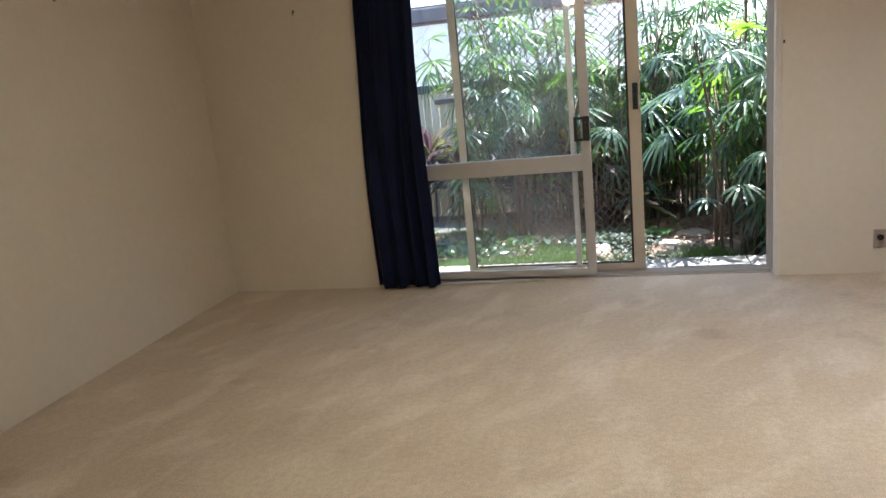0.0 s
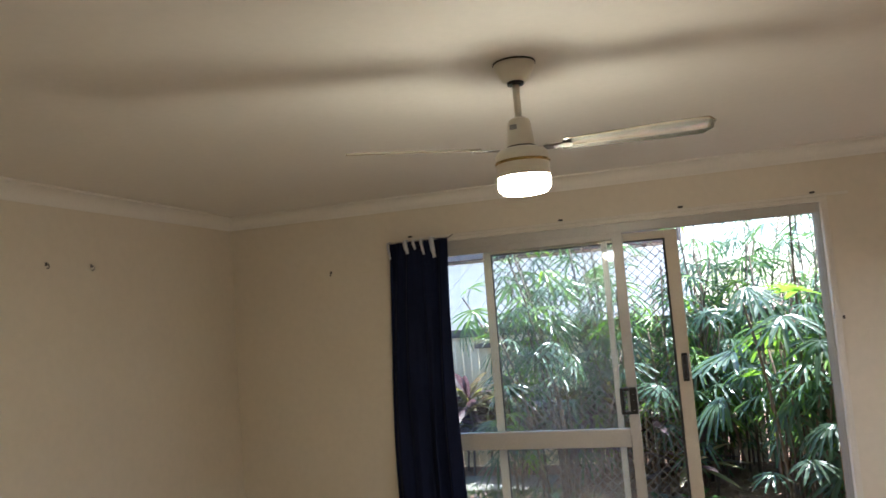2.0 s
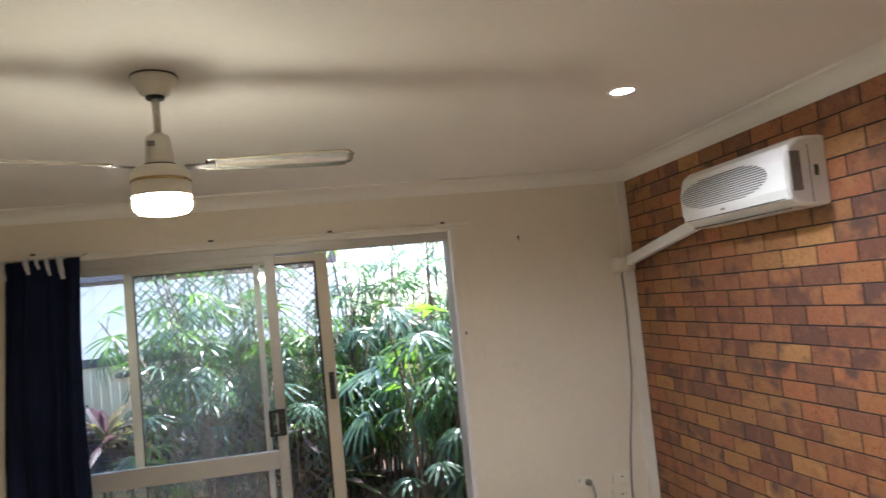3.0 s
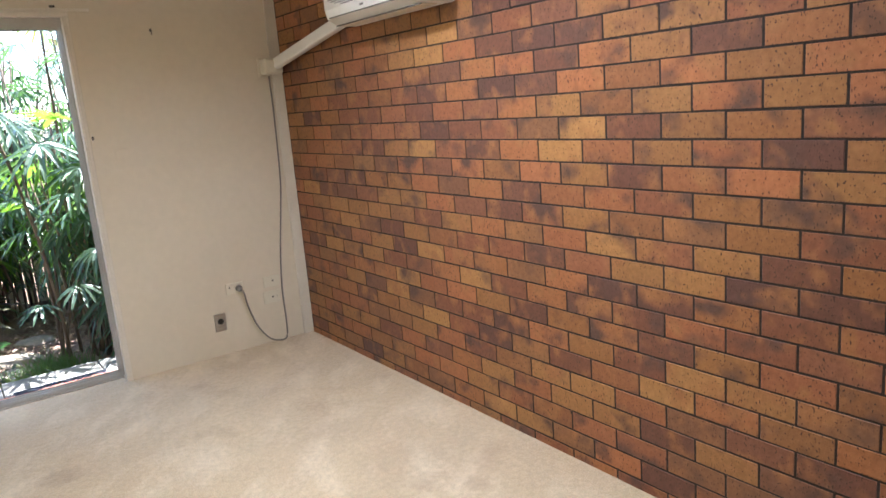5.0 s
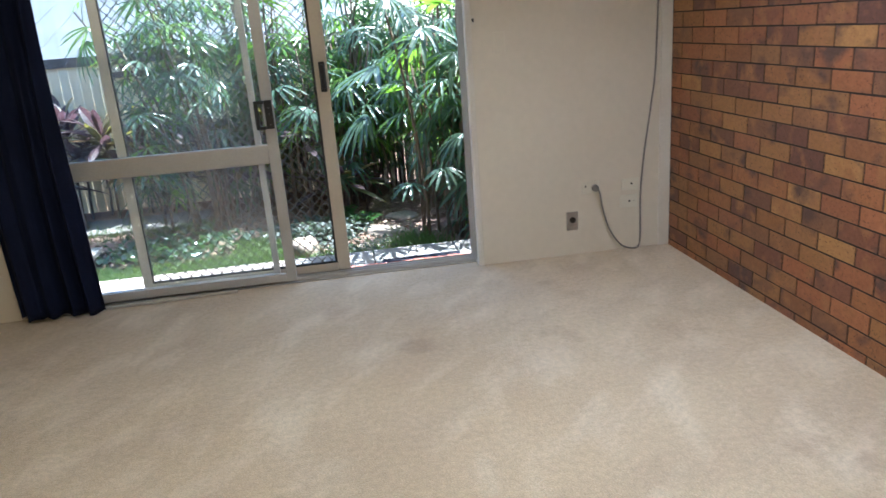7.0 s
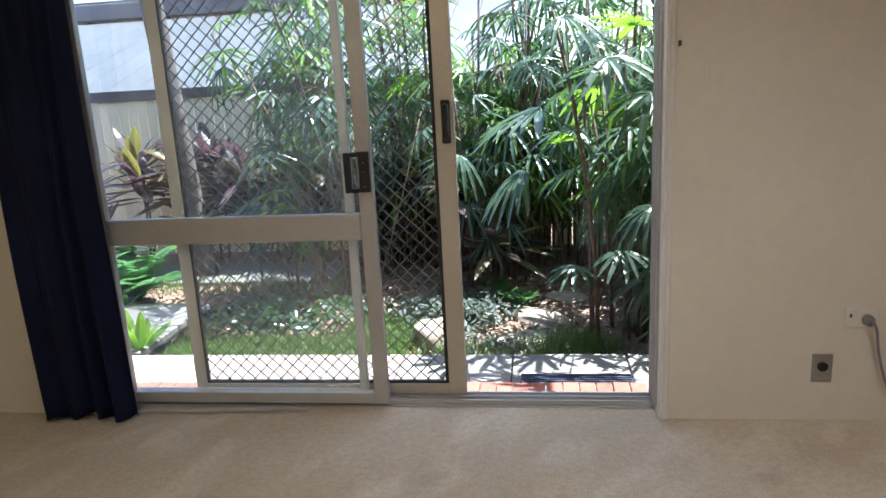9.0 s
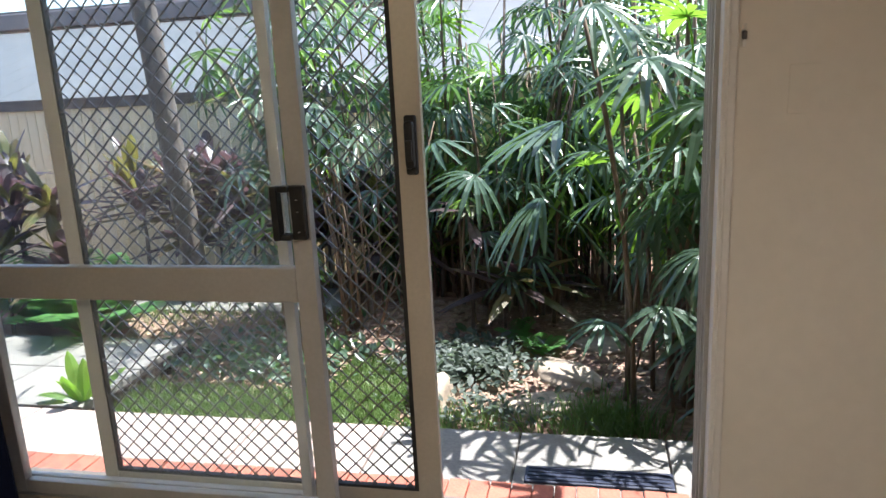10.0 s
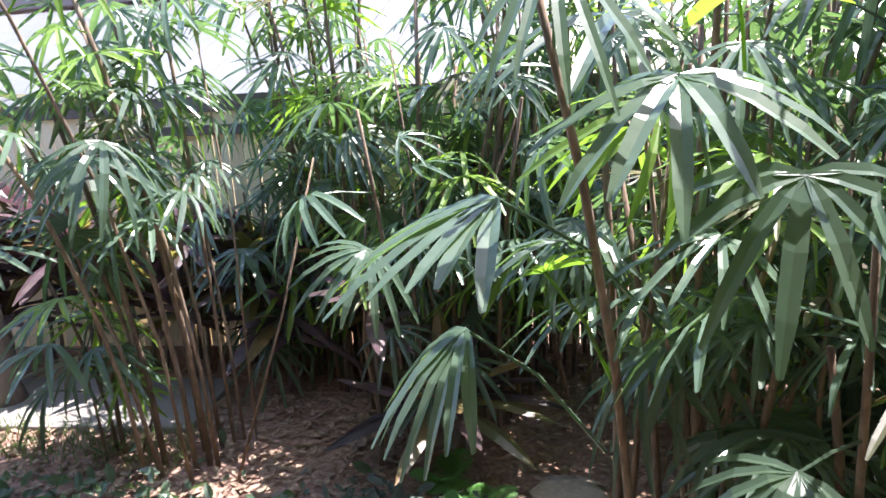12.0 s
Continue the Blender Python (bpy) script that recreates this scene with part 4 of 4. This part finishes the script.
stuff("groundcover", scatter_leaves(1500, lambda r: (0.75 + r.gauss(0, 0.18), 7.88 + r.gauss(0, 0.14)), (0.018, 0.042), 0.13, 4, 0.45), GREY_LEAF, "low mat of grey-green groundcover leaves", "groundcover")
stuff("groundcover_near", scatter_leaves(260, lambda r: (1.0 + r.gauss(0, 0.2), 7.3 + r.gauss(0, 0.13)), (0.015, 0.035), 0.10, 8, 0.45), GREY_LEAF, "low mat of grey-green groundcover leaves", "groundcover")
stuff("low_shrubs", scatter_leaves(650, lambda r: (-0.4 + r.gauss(0, 0.36), 7.85 + r.gauss(0, 0.22)), (0.02, 0.055), 0.13, 21, 0.6), PALM, "low dark green shrubs at the back of the lawn", "shrubs")
stuff("leaf_litter", scatter_leaves(3200, lambda r: (r.uniform(0.5, 3.2), r.uniform(7.0, 9.8)), (0.012, 0.045), 0.02, 6, 0.25), LITTER, "dry brown leaf litter on the soil", "leaf litter")
stuff("leaf_litter_back", scatter_leaves(3600, lambda r: (r.uniform(-2.2, 0.6), r.triangular(7.3, 9.9, 7.7)), (0.012, 0.045), 0.02, 7, 0.25), LITTER, "dry brown leaf litter on the soil", "leaf litter")


def rock(name, at, size, seed, label, category="stone"):
    rnd = random.Random(seed)
    bm = bmesh.new()
    bmesh.ops.create_icosphere(bm, subdivisions=3, radius=1.0)
    off = Vector((rnd.uniform(0, 50), rnd.uniform(0, 50), 0))
    for v in bm.verts:
        n = noise.noise(v.co * 1.3 + off) * 0.35 + noise.noise(v.co * 3.1 + off) * 0.13
        v.co = v.co * (1 + n)
        v.co.z = max(-0.5, min(v.co.z, 0.72 + 0.1 * n))
        v.co = Vector((v.co.x * size[0], v.co.y * size[1], v.co.z * size[2]))
    ob = part(name, bm, STONE, None, smooth=True)
    ob.matrix_basis = pose(*at, 0, 0, rnd.uniform(0, 360))
    return tagged(ob, label, category)


rock("garden_rock", (0.68, 7.44, GZ + 0.04), (0.17, 0.12, 0.13), 1, "rounded tan sandstone rock at the lawn's edge")
rock("stepping_stone", (1.25, 7.46, GZ + 0.005), (0.22, 0.15, 0.05), 2, "flat weathered stepping stone in the bed", "stone")
rock("stepping_stone", (1.35, 7.86, GZ + 0.005), (0.26, 0.14, 0.06), 3, "flat weathered stepping stone in the bed", "stone")
rock("stepping_stone", (1.55, 8.32, GZ + 0.005), (0.17, 0.13, 0.05), 4, "flat weathered stepping stone in the bed", "stone")
rock("garden_rock", (-1.95, 8.05, GZ + 0.03), (0.2, 0.13, 0.1), 5, "brown rock beside the ferns")


# ---- plants ----
def add_blade(bm, base, way, up, length, width, droop, rows=(0.0, 0.22, 0.5, 0.8, 1.0), shape=(0.3, 0.85, 1.0, 0.86, 0.3), fold=0.18):
    """A folded strap leaf from base along way, bending down."""
    side = way.cross(up).normalized()
    prev = None
    for t, s in zip(rows, shape):
        c = base + way * (length * t) + Vector((0, 0, -droop * length * t * t))
        w = width * s * 0.5
        row = [bm.verts.new(c - side * w + up * fold * w), bm.verts.new(c), bm.verts.new(c + side * w + up * fold * w)]
        if prev:
            bm.faces.new((prev[0], prev[1], row[1], row[0]))
            bm.faces.new((prev[1], prev[2], row[2], row[1]))
        prev = row


def add_fan(bm, hub, out, rnd, size, fingers, spread, droop, tip=0.0, broad=1.0):
    """A lady-palm fan: fingers round the hub, each a folded strap."""
    out = out.normalized()
    side = Vector((0, 0, 1)).cross(out)
    side = side.normalized() if side.length > 1e-3 else Vector((0, 1, 0))
    up = out.cross(side).normalized()
    up = (up + out * tip).normalized()
    for i in range(fingers):
        a = radians(spread) * ((i + 0.5) / fingers * 2 - 1) + rnd.uniform(-0.05, 0.05)
        way = (out * math.cos(a) + side * math.sin(a)).normalized()
        n = (up - way * up.dot(way)).normalized()
        long = size * (1.0 - 0.22 * abs(a) / radians(spread)) * rnd.uniform(0.88, 1.08)
        add_blade(bm, hub, way, n, long, size * broad * rnd.uniform(0.125, 0.17), droop * rnd.uniform(0.7, 1.3), fold=0.34)


def palm_leaf_mesh(seed):
    """A leaf with its stalk at the origin."""
    rnd = random.Random(seed)
    bm = bmesh.new()
    stalk = rnd.uniform(0.14, 0.28)
    e = radians(rnd.uniform(25, 55))
    hub = Vector((stalk * math.cos(e), 0, stalk * math.sin(e)))
    add_tube(bm, [(0, 0, 0), hub * 0.5 + Vector((0, 0, 0.012)), hub], [0.005, 0.004, 0.003], 4)
    add_fan(bm, hub, Vector((1, 0, rnd.uniform(-0.45, 0.2))), rnd, rnd.uniform(0.24, 0.34), rnd.choice((6, 7, 8, 9)), rnd.uniform(80, 120), rnd.uniform(0.2, 0.75), 0.0, 0.62)
    me = bpy.data.meshes.new("leaf")
    bm.to_mesh(me)
    bm.free()
    return me


LEAF_MESHES = []
for k in range(18):
    me = palm_leaf_mesh(100 + k)
    me.materials.append(PALM_BRIGHT if k in (0, 3, 7, 12) else DRY_PALM if k == 4 else PALM)
    LEAF_MESHES.append(me)


def lady_palm(at, radius, canes, low, high, seed, per_cane=7, first=0.42, label="tall clump of lady palm with thin brown canes and fan leaves", drift=(0.0, 0.0)):
    rnd = random.Random(seed)
    ob = thing("lady_palm", (*at, GZ), label, "palm", "lady palms")
    for _ in range(canes):
        a, r = rnd.uniform(0, 6.283), radius * math.sqrt(rnd.random())
        foot = Vector((at[0] + r * math.cos(a), at[1] + r * math.sin(a), GZ - 0.01))
        h = rnd.uniform(low, high)
        lean = Vector((math.cos(a), math.sin(a), 0)) * rnd.uniform(0.02, 0.16) * h + Vector((rnd.gauss(drift[0], 0.05), rnd.gauss(drift[1], 0.05), 0)) * h
        pts = [foot + lean * (t * t) + Vector((0, 0, h * t)) for t in (0, 0.25, 0.5, 0.75, 1.0)]
        bm = bmesh.new()
        rad = rnd.uniform(0.007, 0.013)
        add_tube(bm, pts, [rad * 1.25, rad, rad, rad * 0.95, rad * 0.7], 6)
        part("cane", bm, CANE, ob, smooth=True)
        turn = rnd.uniform(0, 6.283)
        n = per_cane + rnd.randint(-1, 2)
        for i in range(n):
            t = first + (1.0 - first) * (i + rnd.random() * 0.6) / n
            p = foot + lean * (t * t) + Vector((0, 0, h * t))
            turn += 2.4 + rnd.uniform(-0.4, 0.4)
            leaf = new("leaf", rnd.choice(LEAF_MESHES))
            leaf.parent = ob
            leaf.matrix_parent_inverse = ob.matrix_basis.inverted()
            s = rnd.uniform(0.7, 1.15)
            leaf.matrix_basis = Matrix.LocRotScale(p, Euler((rnd.gauss(0, 0.25), rnd.uniform(-0.35, 0.6) - 0.5 * (t > 0.93), turn)), (s, s, s))
    for _ in range(canes // 3):
        a, r = rnd.uniform(0, 6.283), radius * 1.15 * math.sqrt(rnd.random())
        foot = Vector((at[0] + r * math.cos(a), at[1] + r * math.sin(a), GZ - 0.01))
        top = foot + Vector((rnd.gauss(0, 0.26), rnd.gauss(0, 0.16), rnd.uniform(0.4, 0.9) * high))
        bm = bmesh.new()
        rad = rnd.uniform(0.005, 0.011)
        add_tube(bm, [foot, foot.lerp(top, 0.5) + Vector((rnd.gauss(0, 0.03), rnd.gauss(0, 0.03), 0)), top], [rad * 1.2, rad, rad * 0.6], 6)
        part("cane", bm, CANE, ob, smooth=True)
    return ob


front = lady_palm((1.86, 7.52), 0.25, 11, 0.9, 2.0, 31, 3, 0.6, "clump of lady palm by the path with large glossy fan leaves")
lady_palm((2.42, 7.42), 0.34, 14, 0.6, 1.55, 12, 9, 0.15)
# next two clumps stand mostly out of view, added to shade bed and path
lady_palm((3.30, 7.35), 0.35, 9, 1.0, 2.2, 21, 5, 0.3)
lady_palm((2.95, 7.70), 0.36, 17, 1.6, 3.0, 26, 11, 0.3)
lady_palm((0.0, 9.66), 0.28, 13, 0.5, 1.2, 27, 7, 0.2, "low lady palm clump in front of the fence")
lady_palm((1.15, 9.68), 0.3, 12, 0.5, 1.3, 28, 7, 0.2, "low lady palm clump in front of the fence")
lady_palm((2.05, 8.45), 0.42, 17, 0.9, 2.8, 13, 5, 0.25)
lady_palm((0.95, 8.95), 0.42, 17, 1.0, 2.4, 14, 6, 0.35)
lady_palm((-0.12, 8.52), 0.27, 11, 1.6, 2.7, 15, 7, 0.55, "lady palm clump with bare brown canes below its leaves", (-0.2, 0.0))
lady_palm((2.95, 8.75), 0.40, 15, 1.3, 3.0, 17, 6, 0.3)
lady_palm((1.55, 9.55), 0.42, 18, 1.3, 3.2, 18, 9, 0.25)
lady_palm((0.45, 9.60), 0.36, 14, 1.3, 3.0, 19, 8, 0.35)
lady_palm((2.45, 9.55), 0.42, 16, 1.3, 3.2, 22, 9, 0.25)
# also mostly out of view, added as further shade from the sun
lady_palm((3.15, 8.10), 0.36, 13, 1.5, 2.8, 23, 5, 0.35)

lady_palm((-0.60, 8.62), 0.10, 4, 0.5, 1.0, 24, 4, 0.45, "young lady palm beside the back path")


def large_leaf(parent, hub, foot, out, size, fingers, spread, droop, seed, mat=PALM):
    """A large fan on a long stalk that reaches from the cane at foot to the hub."""
    rnd = random.Random(seed)
    bm = bmesh.new()
    hub, foot = Vector(hub), Vector(foot)
    add_tube(bm, [foot, (foot + hub) / 2 + Vector((0, 0, 0.05)), hub], [0.006, 0.005, 0.004], 5)
    add_fan(bm, hub, Vector(out), rnd, size, fingers, spread, droop, 0.0, 0.86)
    part("leaf", bm, mat, parent)


large_leaf(front, (1.72, 7.08, 1.43), (1.88, 7.5, 1.15), (-0.25, -0.75, -0.30), 0.31, 10, 125, 0.4, 31)
large_leaf(front, (1.37, 7.22, 1.19), (1.76, 7.45, 0.80), (-0.75, -0.35, -0.22), 0.40, 9, 72, 0.25, 32)
large_leaf(front, (1.93, 7.02, 1.25), (1.93, 7.5, 0.95), (-0.05, -0.65, -0.55), 0.28, 8, 125, 0.5, 33)
large_leaf(front, (1.90, 7.42, 1.60), (1.95, 7.5, 1.35), (-0.55, -0.3, 0.3), 0.31, 10, 115, 0.15, 34, PALM_BRIGHT)
large_leaf(front, (1.47, 7.36, 0.98), (1.66, 7.45, 0.6), (0.25, -0.4, 0.45), 0.2, 6, 80, 0.3, 35, PALM_BRIGHT)
large_leaf(front, (1.27, 7.38, 0.83), (1.62, 7.46, 0.45), (-0.6, -0.35, -0.3), 0.28, 10, 75, 0.65, 36)
large_leaf(front, (1.80, 7.05, 0.42), (1.80, 7.4, 0.2), (-0.2, -0.7, -0.2), 0.22, 8, 100, 0.4, 37)
large_leaf(front, (1.55, 7.2, 0.30), (1.68, 7.42, 0.1), (-0.5, -0.6, -0.1), 0.2, 8, 100, 0.4, 38)
large_leaf(front, (2.06, 7.0, 2.0), (2.05, 7.45, 1.75), (-0.9, -0.15, 0.05), 0.3, 8, 85, 0.15, 40)


def strap_plant(name, at, n, length, width, rise, mats, seed, label, category, stem=0.0):
    """A rosette of strap leaves, on a stem if stem is given."""
    rnd = random.Random(seed)
    ob = thing(name, at, label, category)
    base = Vector(at)
    if stem:
        bm = bmesh.new()
        add_tube(bm, [base, base + Vector((0.02, 0.01, stem * 0.5)), base + Vector((0, 0, stem))], [0.014, 0.012, 0.011], 6)
        part("stem", bm, BARK, ob, smooth=True)
    for i in range(n):
        a = i * 2.4 + rnd.uniform(-0.3, 0.3)
        e = rnd.uniform(*rise)
        way = Vector((math.cos(a) * math.cos(e), math.sin(a) * math.cos(e), math.sin(e)))
        side = Vector((-math.sin(a), math.cos(a), 0))
        up = way.cross(side) * -1
        bm = bmesh.new()
        l = length * rnd.uniform(0.75, 1.15)
        add_blade(bm, base + Vector((0, 0, stem * rnd.uniform(0.75, 1.0))), way, up, l, width * rnd.uniform(0.8, 1.2), rnd.uniform(0.15, 0.5), (0, 0.15, 0.35, 0.6, 0.85, 1.0), (0.25, 0.4, 0.95, 1.0, 0.6, 0.05), 0.3)
        part("leaf", bm, rnd.choice(mats), ob)
    return ob


for i, (x, y, s) in enumerate(((-2.35, 8.55, 0.75), (-1.95, 9.5, 0.8), (-1.6, 9.62, 0.6), (-1.15, 9.72, 0.5), (-0.85, 9.55, 0.45), (-2.75, 8.6, 0.8), (-2.3, 9.5, 0.65), (-1.3, 9.5, 0.75), (-0.6, 9.6, 0.7), (0.35, 9.3, 0.6), (-2.2, 8.42, 0.4), (-1.72, 9.7, 0.85), (-1.0, 9.66, 0.6), (-0.62, 9.45, 0.4), (-2.05, 9.72, 0.6), (-2.6, 8.25, 0.55), (-3.0, 8.9, 0.9), (0.02, 9.3, 0.4), (-0.35, 9.72, 0.55), (-1.45, 9.78, 0.4), (-0.75, 9.78, 0.7), (-2.45, 9.7, 0.8), (-1.9, 9.55, 0.35), (1.05, 8.5, 0.3), (0.3, 9.78, 0.6), (0.62, 9.5, 0.5), (0.1, 9.45, 0.35), (-0.2, 9.5, 0.55))):
    strap_plant("cordyline", (x, y, GZ), 30, 0.5, 0.09, (0.0, 1.3), (PLUM_LEAF, PLUM_LEAF, BRONZE_LEAF), 40 + i, "cordyline shrub with plum and bronze lance leaves", "shrub", s * 1.25)
strap_plant("cordyline", (0.72, 8.52, GZ), 9, 0.30, 0.085, (-0.2, 0.9), (PLUM_LEAF,), 59, "thin dark plum cordyline with drooping leaves", "shrub", 0.85)
strap_plant("lily_plant", (-1.05, 7.02, -0.15), 8, 0.38, 0.075, (0.7, 1.35), (PALM_BRIGHT,), 60, "bright green broad-leaved lily beside the path", "plant")
strap_plant("lily_plant", (-1.75, 8.0, -0.21), 10, 0.34, 0.07, (0.5, 1.3), (PALM_BRIGHT, FERN), 61, "bright green broad-leaved lily beside the path", "plant")


def fern(at, fronds, length, seed):
    rnd = random.Random(seed)
    ob = thing("fern", at, "light green fern with feathery arching fronds", "fern", "ferns")
    for i in range(fronds):
        a, e = i * 2.4 + rnd.uniform(-0.3, 0.3), rnd.uniform(0.75, 1.38)
        l = length * rnd.uniform(0.8, 1.2)
        way = Vector((math.cos(a) * math.cos(e), math.sin(a) * math.cos(e), math.sin(e)))
        side = Vector((-math.sin(a), math.cos(a), 0))
        bm = bmesh.new()
        for k in range(1, 15):
            t = k / 15
            c = Vector(at) + way * l * t + Vector((0, 0, -0.42 * l * t * t))
            for s in (-1, 1):
                w = (side * s + way * 0.35).normalized()
                add_blade(bm, c, w, Vector((0, 0, 1)), l * 0.30 * math.sin(math.pi * (0.12 + 0.85 * t)), l * 0.055, 0.25, (0, 0.5, 1.0), (0.8, 0.9, 0.1), 0.1)
        part("frond", bm, FERN, ob)


for i, (x, y) in enumerate(((-2.2, 8.4), (-2.62, 8.5), (-1.85, 8.25), (1.2, 8.15), (1.05, 8.35))):
    fern((x, y, GZ), 16 if x < 0 else 8, 0.85 if x < 0 else 0.28, 80 + i)

tree = thing("tree_trunk", (-1.62, 9.1, GZ), "slim grey-brown tree trunk behind the shrubs", "tree")
bm = bmesh.new()
add_tube(bm, smooth_path([(-1.58, 9.1, GZ - 0.05), (-1.64, 9.1, 0.5), (-1.72, 9.1, 1.6), (-1.80, 9.1, 2.8), (-1.7, 9.1, 4.2)], 5), [0.115] + [0.09] * 19 + [0.05], 12)
part("trunk", bm, BARK, tree, smooth=True)
rnd1 = random.Random(9)
for i in range(7):
    a = i * 0.9
    p0 = Vector((-1.72, 9.1, 3.0 + 0.17 * i))
    p1 = p0 + Vector((math.cos(a) * 1.0, math.sin(a) * 0.9, 0.5 + 0.1 * i))
    bm = bmesh.new()
    add_tube(bm, [p0, (p0 + p1) / 2 + Vector((0, 0, 0.08)), p1], [0.035, 0.025, 0.012], 6)
    limb = part("limb", bm, BARK, tree, smooth=True)
    bm = bmesh.new()
    for _ in range(45):
        c = p0.lerp(p1, rnd1.uniform(0.4, 1.15)) + Vector((rnd1.gauss(0, 0.22), rnd1.gauss(0, 0.22), rnd1.gauss(0, 0.18)))
        w = Vector((rnd1.gauss(0, 1), rnd1.gauss(0, 1), rnd1.gauss(-0.3, 0.5))).normalized()
        add_blade(bm, c, w, Vector((0, 0, 1)), rnd1.uniform(0.08, 0.15), 0.045, 0.3, (0, 0.45, 1.0), (0.2, 1.0, 0.05), 0.1)
    part("foliage", bm, PALM, tree)


# ---- bricks, last ----
def brick_mesh(w, h, d, chamfer=0.0015):
    bm = box(-d, 0.0, -w / 2, w / 2, -h / 2, h / 2)
    bmesh.ops.bevel(bm, geom=[e for e in bm.edges if all(v.co.x < -d * 0.5 for v in e.verts)], offset=chamfer, segments=1, affect="EDGES")
    return bm


COURSE, PITCH, BH, BW = 0.086, 0.2370, 0.0792, 0.2290
Z_FIRST = -0.046 + COURSE / 2
shared = None
far = bmesh.new()
rnd2 = random.Random(3)
for row in range(29):
    z = Z_FIRST + row * COURSE
    if z - BH / 2 > 2.36:
        break
    y = 3.083 + PITCH / 2 + (PITCH / 2 if row % 2 == 0 else 0.0) + 11 * PITCH
    while y > Y0 + 0.05:
        lo, hi = y - BW / 2, y + BW / 2
        if lo > Y1 - 0.03:
            y -= PITCH
            continue
        hi = min(hi, Y1 - 0.018)
        whole = hi - lo > BW - 0.001
        dx, dz = rnd2.uniform(-0.0008, 0.0008), rnd2.uniform(-0.001, 0.001)
        if whole and 2.55 < y < 5.0 and row >= 1:
            if shared is None:
                shared = part("brick", brick_mesh(BW, BH, 0.014), BRICK, wall_east)
                b = shared
            else:
                b = shared.copy()
                scene.collection.objects.link(b)
            b.matrix_basis = Matrix.Translation((X1 + 0.0145 + dx, y, z + dz))
        else:
            piece = brick_mesh(hi - lo, BH, 0.014)
            bmesh.ops.translate(piece, vec=(X1 + 0.0145 + dx, (lo + hi) / 2, z + dz), verts=piece.verts)
            tmp = bpy.data.meshes.new("tmp")
            piece.to_mesh(tmp)
            piece.free()
            far.from_mesh(tmp)
            bpy.data.meshes.remove(tmp)
        y -= PITCH
tagged(part("brickwork", far, BRICK, wall_east), kind="stuff")

# edging bricks along the door and the reveal beside it
edge_brick = None
x = -2.0
while x < 1.86:
    if edge_brick is None:
        edge_brick = part("brick", box(-0.0365, 0.0365, -0.07, 0.07, -0.05, 0.0, 0.004), RED_BRICK, path)
        b = edge_brick
    else:
        b = edge_brick.copy()
        scene.collection.objects.link(b)
    b.matrix_basis = Matrix.Translation((x, 6.352, -0.058 + rnd2.uniform(-0.003, 0.003)))
    x += 0.0775
reveal = None
for side_x in (DOOR_R + 0.014,):
    for row in range(27):
        if reveal is None:
            reveal = part("brick", box(-0.012, 0.055, -0.055, 0.055, -0.039, 0.039, 0.003), BRICK, outer_wall)
            b = reveal
        else:
            b = reveal.copy()
            scene.collection.objects.link(b)
        b.matrix_basis = Matrix.Translation((side_x, 6.172, -0.20 + row * 0.086))
